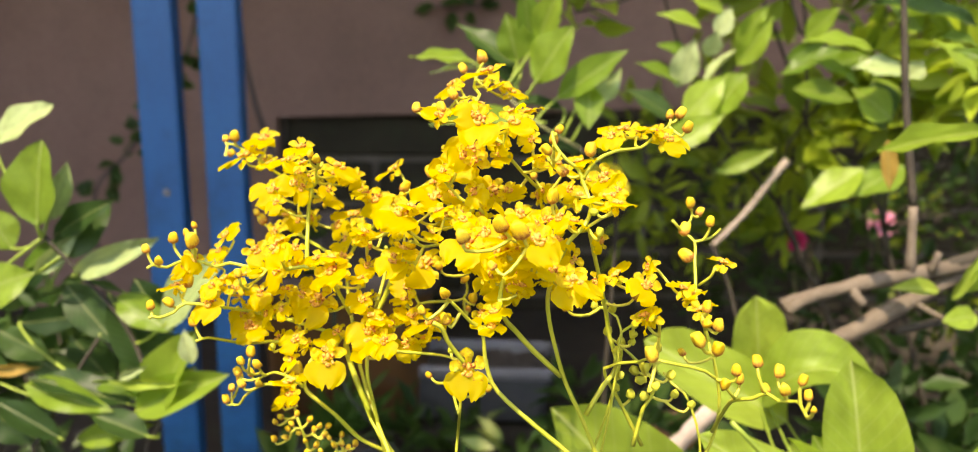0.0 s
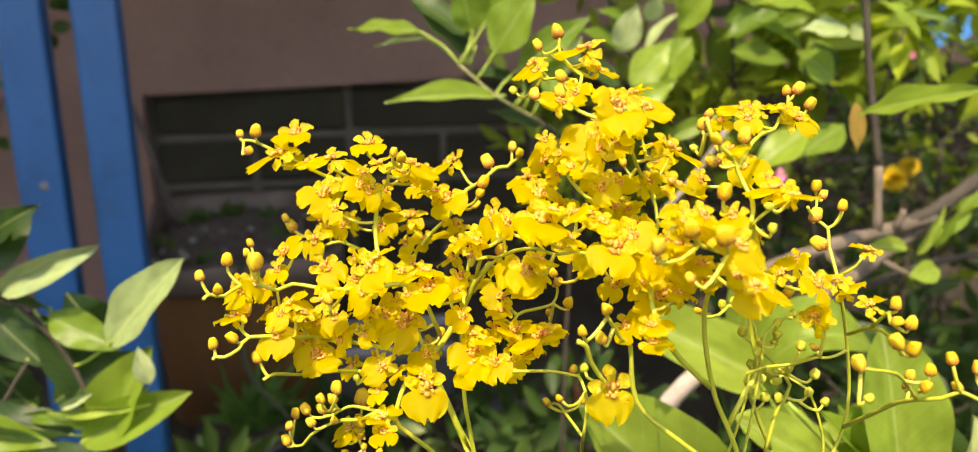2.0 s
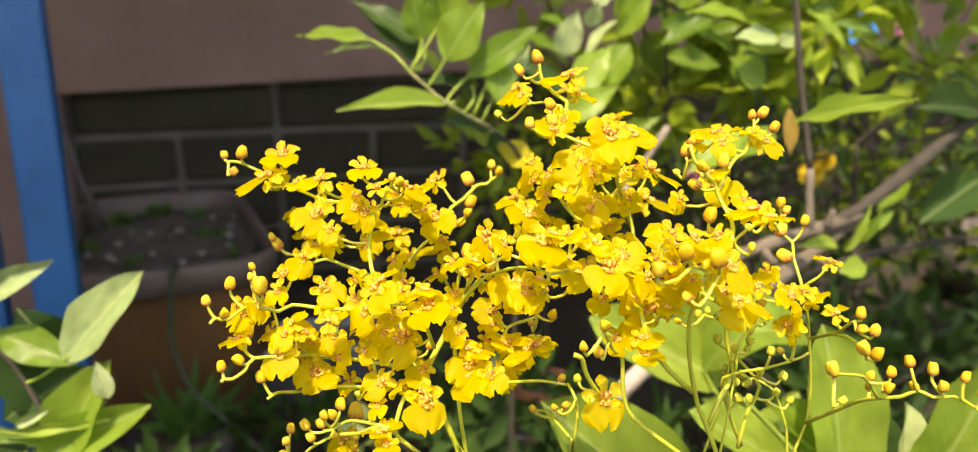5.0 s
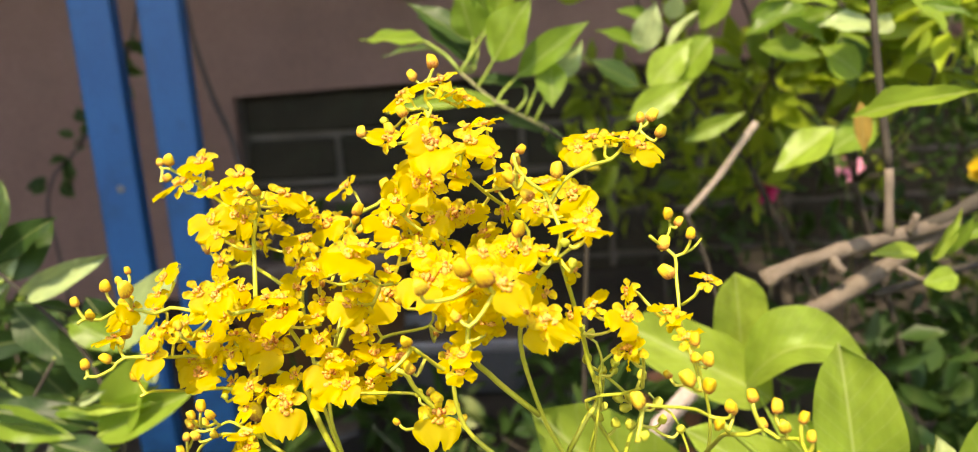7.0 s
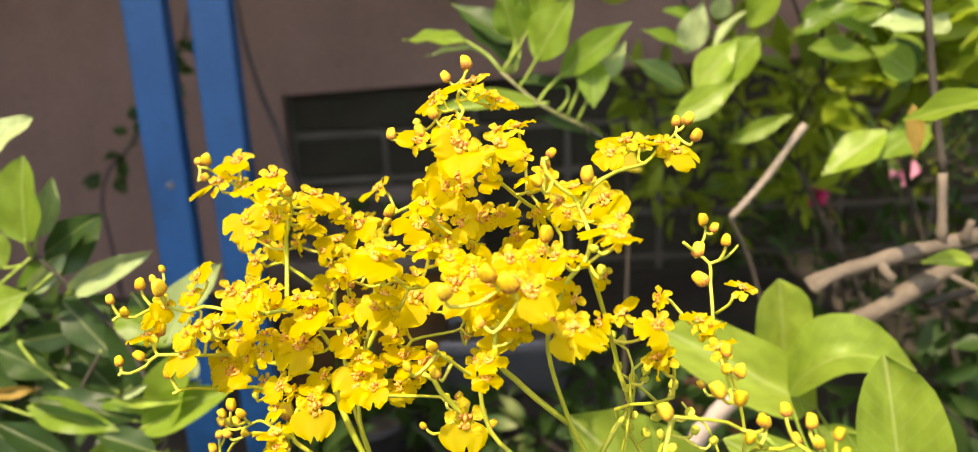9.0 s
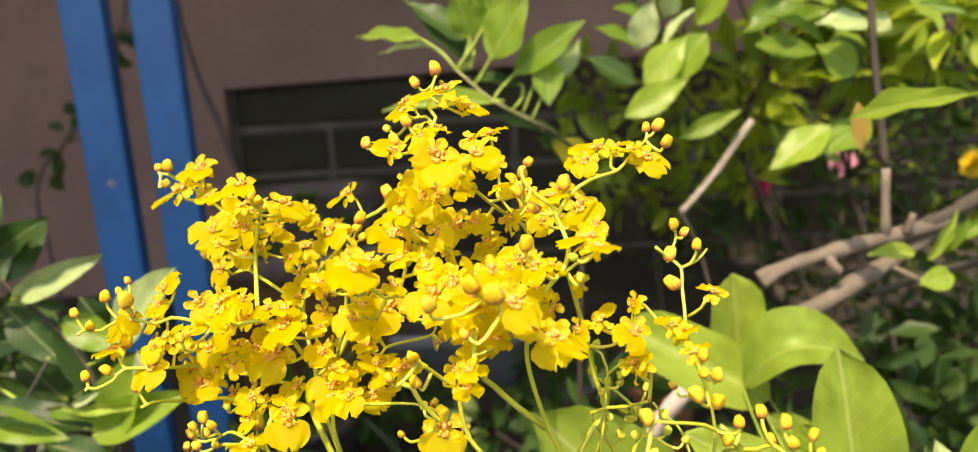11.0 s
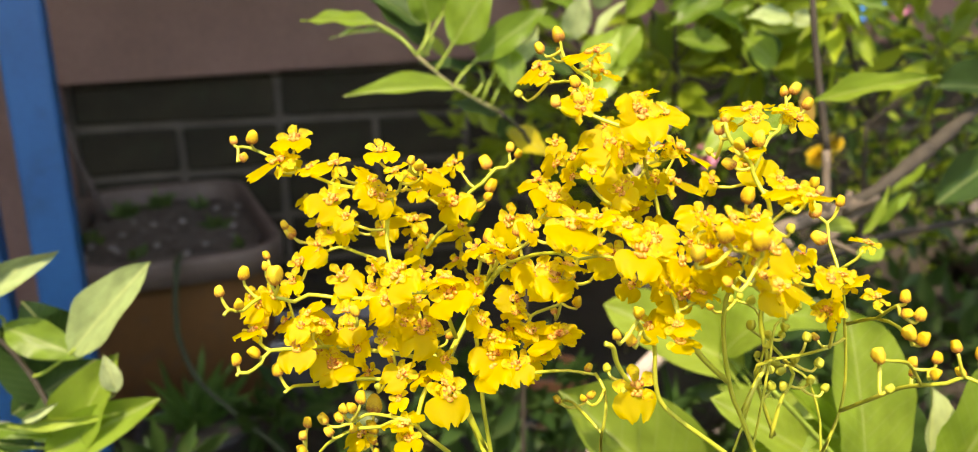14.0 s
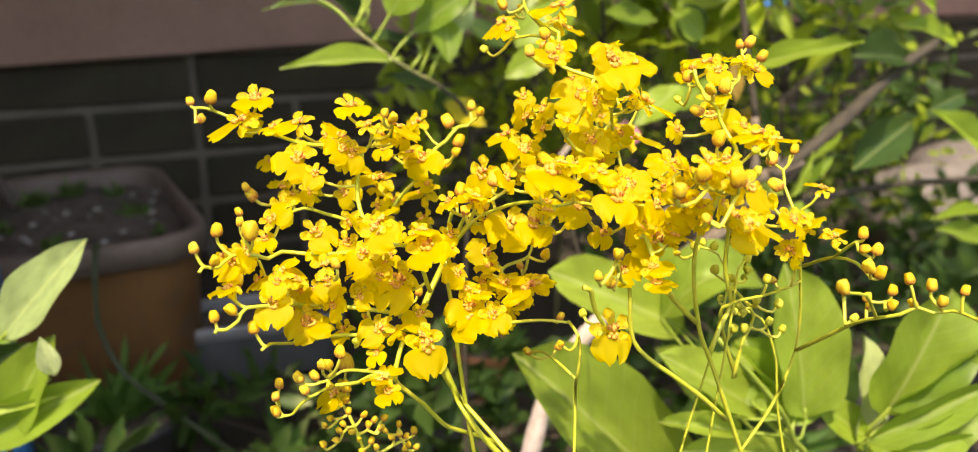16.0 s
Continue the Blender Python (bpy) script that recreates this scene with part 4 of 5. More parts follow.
STUB_C = [
    (424, 795, 948), (426, 790, 960), (427, 788, 969),
]

STEM_TOP = [
    (14, 930, 1109), (50, 920, 1077), (99, 930, 1048), (138, 950, 1010), (150, 985, 930), (145, 1000, 700),
    (140, 1000, 180),
]

STEM_LEFT_A = [
    (-326, 760, 746), (-315, 765, 796), (-330, 780, 841), (-352, 790, 889), (-390, 790, 938), (-422, 790, 975),
]

STEM_LEFT_B = [
    (-444, 780, 734), (-434, 780, 778), (-413, 790, 823), (-382, 800, 872),
]

STEM_RIGHT_A = [
    (271, 530, 757), (244, 520, 824), (215, 510, 865), (157, 500, 927),
]

STEM_RIGHT_B = [
    (296, 530, 751), (307, 520, 788), (306, 510, 816),
]


# ---- the orchid ----
def lip_data(seed):
    """The broad two-lobed lip below its narrow claw, with raised shoulders and a scalloped, ruffled rim; about 18 mm wide, 15 mm long."""
    rng = random.Random(seed)
    widths = [(0.0, 1.5), (0.10, 1.6), (0.19, 1.9), (0.25, 4.2), (0.31, 6.9), (0.40, 8.6), (0.50, 9.2), (0.62, 9.3), (0.74, 8.9), (0.85, 7.9), (0.94, 6.4), (1.0, 4.9)]
    nu = 18
    ph, deep = rng.uniform(0, 6), rng.uniform(0.7, 1.5)
    bow, long = rng.uniform(-1.6, 2.4), rng.uniform(14.0, 15.4)
    skew, wag, fold = rng.uniform(-0.10, 0.10), rng.uniform(-0.8, 0.8), rng.uniform(0.2, 1.8)
    verts, faces = [], []
    for j, (v, half) in enumerate(widths):
        for i in range(nu + 1):
            u = 2 * i / nu - 1
            notch = 8.5 * math.exp(-((u / 0.20) ** 2)) * max(0, v - 0.45) ** 1.5 * deep
            x = half * u * (1 + skew * u) + wag * v * v
            z = -long * v + notch + u * u * (2.6 if v > 0.24 else 0.0) * (1 + 0.25 * math.cos(3 * v))
            ruffle = 0.95 * math.sin(u * 9 + ph) * max(0, v - 0.45) * (0.4 + abs(u)) * 1.7 + 0.3 * math.sin(v * 9 + ph * 2) * abs(u)
            y = -0.6 - 1.6 * math.sin(v * 1.7) + bow * v * v - fold * (1 - abs(u)) * max(0, v - 0.2) + 1.5 * u * u * v + ruffle
            if j >= len(widths) - 2:
                z += (0.5 * math.cos(u * 13 + ph) + rng.uniform(-0.5, 0.35)) * (1 if j == len(widths) - 1 else 0.5)
            if abs(u) > 0.95 and v > 0.3:
                x += math.copysign(0.55 * math.cos(v * 18 + ph), u) + rng.uniform(-0.4, 0.3)
            verts.append((x / 1000, y / 1000, z / 1000))
    w = nu + 1
    for j in range(len(widths) - 1):
        for i in range(nu):
            faces.append((j * w + i, j * w + i + 1, (j + 1) * w + i + 1, (j + 1) * w + i))
    return verts, faces


def tepal_data(seed, length, width):
    """One small spoon-shaped, wavy sepal or petal, from the middle upwards along z."""
    rng = random.Random(seed)
    ph, bend = rng.uniform(0, 6), rng.uniform(-1.2, 2.2)
    verts, faces = [], []
    nv, nu = 9, 4
    for j in range(nv + 1):
        v = j / nv
        half = width * 0.5 * (0.36 + 0.64 * math.sin(math.pi * 0.5 * min(1, v / 0.66)) ** 1.8) * (1 if v < 0.66 else math.sqrt(max(0.05, 1 - ((v - 0.66) / 0.35) ** 2)))
        for i in range(nu + 1):
            u = 2 * i / nu - 1
            x = half * u * (1 + 0.14 * math.sin(v * 11 + ph)) + 0.6 * math.sin(v * 5 + ph) * v
            y = 0.5 * math.sin(v * 8 + u * 2.5 + ph) + bend * v * v - 0.9 * u * u * half / 2.5
            verts.append((x / 1000, y / 1000, (0.8 + v * length) / 1000))
    w = nu + 1
    for j in range(nv):
        for i in range(nu):
            faces.append((j * w + i, j * w + i + 1, (j + 1) * w + i + 1, (j + 1) * w + i))
    return verts, faces


def knobs_data(seed):
    """The warty crest on the lip's claw and the short winged column above it."""
    rng = random.Random(seed)
    verts, faces = [], []
    spots = [(0, -2.0, 1.4, 1.3, 2.0), (-1.9, -1.5, 1.6, 1.1, 1.3), (1.9, -1.5, 1.6, 1.1, 1.3), (0, -2.0, -2.6, 1.5, 1.1)]
    spots += [(k * rng.uniform(1.0, 2.4), -rng.uniform(1.5, 2.3), -rng.uniform(0.4, 2.6), rng.uniform(0.6, 0.95), rng.uniform(0.6, 0.95)) for k in (-1, 1, -1, 1, -1, 1)]
    for cx, cy, cz, r, h in spots:
        v, f = lathe_data([(0.15 * r, -h), (0.8 * r, -0.6 * h), (r, 0), (0.75 * r, 0.65 * h), (0.1 * r, h)], 7)
        o = len(verts)
        verts += [((cx + p[0]) / 1000, (cy + p[1]) / 1000, (cz + p[2]) / 1000) for p in v]
        faces += [tuple(o + q for q in t) for t in f]
    return verts, faces


LIPS = [mesh_of("lip", *lip_data(s), LIP) for s in range(9)]
SEPALS = [mesh_of("sepal", *tepal_data(s, 6.6, 3.7), TEPAL) for s in range(4)]
PETALS = [mesh_of("petal", *tepal_data(s + 10, 7.5, 5.2), TEPAL) for s in range(4)]
CALLI = [mesh_of("crest", *knobs_data(s), CALLUS) for s in range(4)]
CORES = [mesh_of("flower", *tepal_data(s + 30, 7.6, 4.4), TEPAL) for s in range(4)]

SIDE = Vector((0.971, -0.239, 0.0)).normalized()
AHEAD = Vector((0.231, 0.941, -0.248)).normalized()
ABOVE = SIDE.cross(AHEAD).normalized()

orchid = thing("dancing_lady_orchid", (0.03, 0.42, GROUND), "orchid in full bloom with sprays of small bright yellow flowers", "orchid")
ROOT = Vector((0.03, 0.42, GROUND))
network = []


def stalk(rows, r0, r1, rooted=False, name="flower_stalk", lead=None):
    pts = metres(rows)
    if rooted:
        p, d = pts[0], (pts[0] - pts[1]).normalized()
        foot = ROOT + Vector((p.x * 0.25, 0, -0.02))
        pts = [foot, foot.lerp(p + d * 0.12, 0.55), p + d * 0.12, *pts]
    line = spline(pts, 0.006)
    part(name, tube(name, line, r0, r1, STALK, 8, 0.03, len(rows)), orchid)
    network.extend(q for q in line if q.z > 0.9)


stalk(STALK_LEFT, 0.0022, 0.0014, True)
stalk(STALK_BACK, 0.0016, 0.0009, True)
stalk(STALK_CENTRE, 0.0016, 0.0009, True)
stalk(STALK_LOW, 0.0016, 0.001, True)
stalk(BRANCH_LOW_A, 0.001, 0.0007, name="branch")
stalk(BRANCH_LOW_B, 0.001, 0.0007, name="branch")
stalk(BRANCH_SIDE_A, 0.001, 0.0007, name="branch")
stalk(BRANCH_SIDE_B, 0.001, 0.0007, name="branch")
stalk(BRANCH_RISING, 0.0011, 0.0007, name="branch")
stalk(BRANCH_RISING_B, 0.0008, 0.0006, name="branch")
stalk(BRANCH_BUDS_A, 0.001, 0.0006, name="branch")
stalk(BRANCH_BUDS_B, 0.0008, 0.0006, name="branch")
stalk(STALK_RIGHT, 0.0018, 0.0008, True)
stalk(BRANCH_HEART_A, 0.0012, 0.0007, name="branch")
stalk(BRANCH_FORK, 0.0012, 0.0008, name="branch")
stalk(BRANCH_LONE, 0.0012, 0.0007, name="branch")
stalk(DRY_TIP, 0.0009, 0.0011, name="branch")
stalk(BRANCH_CROSS, 0.0009, 0.0006, name="branch")
stalk(BRANCH_INNER, 0.0009, 0.0006, name="branch")
stalk(BRANCH_LINK, 0.0009, 0.0006, name="branch")
stalk(STALK_WITHERED, 0.0008, 0.0007, True)
stalk(BRANCH_STUB, 0.0007, 0.0006, name="branch")
stalk(BRANCH_TOP_A, 0.0009, 0.0007, name="branch")
stalk(BRANCH_TOP_B, 0.0007, 0.0006, name="branch")
stalk(BRANCH_TOP_C, 0.0007, 0.0006, name="branch")
stalk(BRANCH_TOP_RIGHT, 0.0009, 0.0006, name="branch")
stalk(BRANCH_TOP_INNER, 0.0007, 0.0006, name="branch")
stalk(STALK_FAR, 0.0014, 0.0007, True)
stalk(BRANCH_FAR_A, 0.0007, 0.0005, name="branch")
stalk(BRANCH_FAR_B, 0.0007, 0.0005, name="branch")
stalk(BRANCH_FAR_C, 0.0007, 0.0006, name="branch")
stalk(BRANCH_FAR_D, 0.0007, 0.0006, name="branch")
stalk(BRANCH_BUDS_C, 0.0009, 0.0006, name="branch")
stalk(BRANCH_BUDS_D, 0.0007, 0.0006, name="branch")
stalk(BRANCH_LONG, 0.001, 0.0006, name="branch")
stalk(BRANCH_LONG_B, 0.0007, 0.0006, name="branch")
stalk(STALK_THIN, 0.0008, 0.0006, True)
stalk(BRANCH_GREEN, 0.0010, 0.0006, name="branch")
stalk(BRANCH_GREEN_B, 0.0010, 0.0006, name="branch")
stalk(BRANCH_GREEN_C, 0.0008, 0.0006, True)
stalk(BRANCH_GREEN_D, 0.0008, 0.0006, True)
stalk(BUD_SPRAY, 0.0014, 0.0008, True)
stalk(BUD_SPRAY_B, 0.001, 0.0006, name="branch")


def pedicel(end, out):
    """A thin curved stalk from the nearest branch to a flower or bud at end, which it reaches along out."""
    n = min(network, key=lambda q: (q - end).length + 0.5 * max(0.0, q.z - end.z))
    gap = (end - n).length
    line = spline([n, n.lerp(end, 0.45) - Vector((0, 0, 0.10 * gap)) - out * 0.12 * gap, end - out * min(0.004, gap * 0.3), end], 0.004)
    part("pedicel", tube("pedicel", line, 0.00078, 0.00062, PEDICEL, 6), orchid)
    network.extend(line[: max(2, len(line) * 2 // 3)])
    return n


def flower(row, rng):
    """One flower: the lip runs along its own angle, dipped towards or away from the path and rolled about its length."""
    x, y, z, angle, dip, roll, percent = row
    a, d = radians(angle), radians(dip + rng.uniform(-5, 5))
    along = SIDE * math.cos(a) + ABOVE * math.sin(a)
    down = along * math.cos(d) - AHEAD * math.sin(d)
    face = -AHEAD * math.cos(d) - along * math.sin(d)
    face = Matrix.Rotation(radians(roll + rng.uniform(-5, 5)), 3, down) @ face
    s = percent / 100
    spot = Vector((x, y, z)) / 1000
    stand = lambda back, top: Matrix((back.cross(top).normalized(), back, top)).transposed()
    lip_turn = stand(-face, -down)
    front = (face * 0.45 - AHEAD * 0.45 + Vector((rng.uniform(-0.25, 0.25), 0, rng.uniform(0.0, 0.4)))).normalized()
    crown = -along * 0.75 + Vector((rng.uniform(-0.3, 0.3), 0, 0.45))
    crown = (crown - front * crown.dot(front)).normalized()
    star = stand(-front, crown)
    core = part("flower", CORES[rng.randrange(4)], orchid, m=Matrix.LocRotScale(spot, star.to_quaternion(), (s, s, s)))
    piece = lambda name, me, m: part(name, me, core, m=m)
    piece("lip", LIPS[rng.randrange(9)], (star.inverted() @ lip_turn).to_4x4() @ Matrix.Diagonal((0.9, 0.9, 0.9, 1)))
    piece("crest", CALLI[rng.randrange(4)], (star.inverted() @ lip_turn).to_4x4() @ Matrix.Diagonal((0.9, 0.9, 0.9, 1)))
    for k in (-1, 1):
        piece("petal", PETALS[rng.randrange(4)], pose(0, 0, 0, rng.uniform(-14, 14), k * rng.uniform(52, 78), 0))
        piece("sepal", SEPALS[rng.randrange(4)], pose(0, 0.0008, 0, rng.uniform(-8, 14), k * rng.uniform(108, 140), 0))
    return spot - front * 0.002, front


def bud_data(seed, green=False):
    rng = random.Random(seed)
    prof = [(0.05, 0.0), (0.55, 0.04), (0.92, 0.16), (1.0, 0.34), (0.94, 0.55), (0.82, 0.75), (0.68, 0.90), (0.45, 0.98), (0.05, 1.0)]
    verts, faces = lathe_data([(r * (0.46 if green else 0.39), z) for r, z in prof], 12)
    bent = []
    for i, (x, y, z) in enumerate(verts):
        f = 1 + 0.21 * math.cos(3 * math.atan2(y, x)) * (0.4 + z) + rng.uniform(-0.05, 0.05)
        bent.append((x * f + 0.10 * z * z, y * f, z))
    return bent, faces


BUDS = [mesh_of("bud", *bud_data(s), BUD) for s in range(3)]
GREEN_BUDS = [mesh_of("bud", *bud_data(s, True), BUD_GREEN) for s in range(3)]


def bud(row, rng, meshes):
    x, y, z, size = row
    p = Vector((x, y, z)) / 1000
    n = min(network, key=lambda q: (q - p).length + 0.5 * max(0.0, q.z - p.z))
    up = ((p - n).normalized() * 0.7 + Vector((rng.uniform(-0.4, 0.4), rng.uniform(-0.4, 0.4), 0.9))).normalized()
    h = size * rng.uniform(0.78, 0.92) / 1000
    foot = p - up * h * 0.5
    m = up.to_track_quat("Z", "Y").to_matrix().to_4x4() @ Matrix.Rotation(rng.uniform(0, 6), 4, "Z") @ Matrix.Diagonal((h, h, h, 1))
    m.translation = foot
    part("bud", meshes[rng.randrange(3)], orchid, m=m)
    pedicel(foot + up * 0.0004, up)


rng = random.Random(11)
ALL_FLOWERS = FLOWERS_A + FLOWERS_B + FLOWERS_C + FLOWERS_D + FLOWERS_E + FLOWERS_F + FLOWERS_G + FLOWERS_H + FLOWERS_I + FLOWERS_J + FLOWERS_K
# smaller flowers deeper inside the spray
pairs = [(a, b) for i, a in enumerate(ALL_FLOWERS) for b in ALL_FLOWERS[:i] if 15 < (Vector(a[:3]) - Vector(b[:3])).length < 48]
inner = []
for a, b in rng.sample(pairs, len(pairs)):
    spot = (Vector(a[:3]) + Vector(b[:3])) / 2 + Vector((rng.uniform(-5, 5), rng.uniform(0, 14), rng.uniform(-5, 5)))
    if len(inner) < 98 and min((Vector(q[:3]) - spot).length for q in [*ALL_FLOWERS, *inner]) > 8.0:
        inner.append((*spot, rng.uniform(-150, -30), rng.uniform(10, 55), rng.uniform(-60, 60), rng.uniform(54, 70)))
ALL_FLOWERS = ALL_FLOWERS + inner
reach = lambda r: min((q - Vector(r[:3]) / 1000).length for q in network)
for row in sorted(ALL_FLOWERS, key=reach):
    end, face = flower(row, rng)
    pedicel(end, face)
for row in sorted(BUDS_A + BUDS_B + BUDS_C + BUDS_D + BUDS_E, key=reach):
    bud(row, rng, BUDS)
side_buds = []
crowd = [q for q in network if q.z > 0.985]
while len(side_buds) < 14:
    q = rng.choice(crowd) + Vector((rng.uniform(-1, 1), rng.uniform(-1, 0.6), rng.uniform(-0.5, 1))) * 0.014
    side_buds.append((*(q * 1000), rng.uniform(3.6, 5.4)))
for row in side_buds:
    bud(row, rng, BUDS if row[3] > 4.2 else GREEN_BUDS)
for row in sorted(SMALL_BUDS + SMALL_BUDS_B + SMALL_BUDS_C, key=reach):
    bud(row, rng, BUDS if row[0] < -20 else GREEN_BUDS)

# ---- the shrub beside the posts ----
left = thing("leafy_shrub", (-0.22, 0.80, GROUND), "young shrub with glossy oval yellow-green leaves", "shrub")
add_stem(left, STEM_LEFT_A, 0.004, 0.002, BARK_SHADED, to_ground=(-0.24, 0.8))
add_stem(left, STEM_LEFT_B, 0.0035, 0.0018, BARK_SHADED, to_ground=(-0.30, 0.8))
add_leaves(left, LEAVES_LEFT_A, LEAF, 1, 0.4, ((0, LEAF_PALE_SHEEN), (3, LEAF_SHADED), (9, LEAF_SHADED), (2, LEAF_PALE_SHEEN), (4, LEAF_PALE_SHEEN), (5, LEAF_PALE_SHEEN), (6, LEAF_PALE_SHEEN)))
add_leaves(left, LEAVES_LEFT_B, LEAF, 2, 0.1, ((0, LEAF_SHADED), (1, LEAF_SHADED), (3, LEAF_SHADED), (4, LEAF_DRY), (5, LEAF_SHADED), (6, LEAF_SHADED), (7, LEAF_SHADED), (9, LEAF_SHADED)))
add_leaves(left, LEAVES_LEFT_C, LEAF_SHADED, 3, 0.15, ((1, LEAF), (3, LEAF), (6, LEAF)))
add_leaves(left, LEAVES_LEFT_D, LEAF_SHADED, 4, 0.2, ((2, LEAF), (6, LEAF_BROAD), (7, LEAF), (8, LEAF_PALE_SHEEN), (9, LEAF_PALE_SHEEN)))
petioles(left, LEAVES_LEFT_A + LEAVES_LEFT_B, (STEM_LEFT_A, STEM_LEFT_B), SHOOT)

# ---- the shrub with broad leaves below the blossom ----
right = thing("broad_leaved_shrub", (0.22, 0.52, GROUND), "shrub with broad light green oval leaves", "shrub")
add_stem(right, STEM_RIGHT_A, 0.0045, 0.0016, SHOOT, to_ground=(0.22, 0.54))
add_stem(right, STEM_RIGHT_B, 0.004, 0.0016, SHOOT, to_ground=(0.26, 0.54))
add_leaves(right, LEAVES_RIGHT_A, LEAF_BROAD, 5, 0.95, ((6, LEAF_PALE_SHEEN), (7, LEAF), (10, LEAF)), ((1, 0.42),))
add_leaves(right, LEAVES_RIGHT_B, LEAF_BROAD, 6, 0.6, ((2, LEAF), (4, LEAF), (7, LEAF)))
add_leaves(right, LEAVES_RIGHT_C, LEAF_BROAD, 7, 0.6, ((2, LEAF_SHADED), (3, LEAF), (5, LEAF_SHADED)))
petioles(right, LEAVES_RIGHT_A + LEAVES_RIGHT_B + LEAVES_RIGHT_C[:4], (STEM_RIGHT_A, STEM_RIGHT_B), SHOOT, 0.0009)

# ---- the small tree ----
tree = thing("citrus_tree", (0.45, 0.86, GROUND), "small tree with pale crooked limbs and pointed leaves", "tree")
add_stem(tree, LIMB_LOW[::-1][:4], 0.0125, 0.0095, WHITEWASH, "trunk", 0.12, (0.12, 0.9), 10, "limewashed lower trunk")
add_stem(tree, LIMB_LOW[::-1][3:], 0.0095, 0.0075, BARK, "limb", 0.14, sides=10)
add_stem(tree, STUB_A, 0.0055, 0.004, BARK, "stub", 0.15)
add_stem(tree, STUB_B, 0.006, 0.0045, BARK, "stub", 0.15)
add_stem(tree, STUB_C, 0.005, 0.003, BARK, "stub", 0.15)
add_stem(tree, LIMB_MAIN, 0.0064, 0.0072, BARK, "limb", 0.18, sides=10)
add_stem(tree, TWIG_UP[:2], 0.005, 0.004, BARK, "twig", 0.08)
add_stem(tree, TWIG_UP[1:], 0.004, 0.0028, BARK_SHADED, "twig", 0.08)
add_stem(tree, TWIG_MID[:5], 0.0046, 0.0038, WOOD_PALE, "twig", 0.08)
add_stem(tree, TWIG_MID[4:], 0.003, 0.0022, BARK_SHADED, "twig", 0.06)
add_stem(tree, TWIG_LOW, 0.0035, 0.0025, BARK, "twig", 0.06)
# these limbs carry the shade of the leaves in their bark colour
add_stem(tree, LIMB_UP[:3], 0.006, 0.0085, BARK_SHADED, "limb", 0.15)
add_stem(tree, LIMB_UP[2:], 0.0085, 0.006, BARK_SHADED, "limb", 0.15)
add_stem(tree, LIMB_BACK, 0.004, 0.0055, BARK_SHADED, "limb", 0.12)
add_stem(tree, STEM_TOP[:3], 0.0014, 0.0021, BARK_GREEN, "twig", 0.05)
add_stem(tree, STEM_TOP[2:], 0.0021, 0.004, BARK_SHADED, "twig", 0.05)
add_leaves(tree, LEAVES_TOP_A, LEAF, 8, 0.1, ((1, LEAF_SHADED), (5, LEAF_PALE_SHEEN), (9, LEAF_PALE_SHEEN), (10, LEAF_SHADED)))
add_leaves(tree, LEAVES_TOP_B, LEAF, 9, 0.0, ((5, LEAF_BROAD), (6, LEAF_PALE_SHEEN), (0, LEAF_SHADED), (9, LEAF_SHADED)))
add_leaves(tree, LEAVES_TOP_C, LEAF, 10, 0.0, ((2, LEAF_PALE_SHEEN), (3, LEAF_PALE_SHEEN)))
add_leaves(tree, LEAVES_TOP_D, LEAF, 12, 0.0, ((1, LEAF_DRY), (9, LEAF_PALE_SHEEN)))
add_leaves(tree, LEAVES_TOP_E, LEAF, 13, 0.0, ((4, LEAF_PALE_SHEEN), (7, LEAF_SHADED), (8, LEAF_SHADED), (9, LEAF_PALE_SHEEN)))
add_leaves(tree, LEAVES_TOP_F, LEAF_SHADED, 14, 0.25, ((1, LEAF), (4, LEAF), (5, LEAF), (6, LEAF), (7, LEAF), (8, LEAF), (9, LEAF_BROAD), (10, LEAF_BROAD), (11, LEAF)))
add_leaves(tree, LEAVES_TOP_G, LEAF_SHADED, 15, 0.1, ((0, LEAF_YELLOW),))
petioles(tree, LEAVES_TOP_A + LEAVES_TOP_B[:2] + LEAVES_TOP_G, (STEM_TOP,), SHOOT)


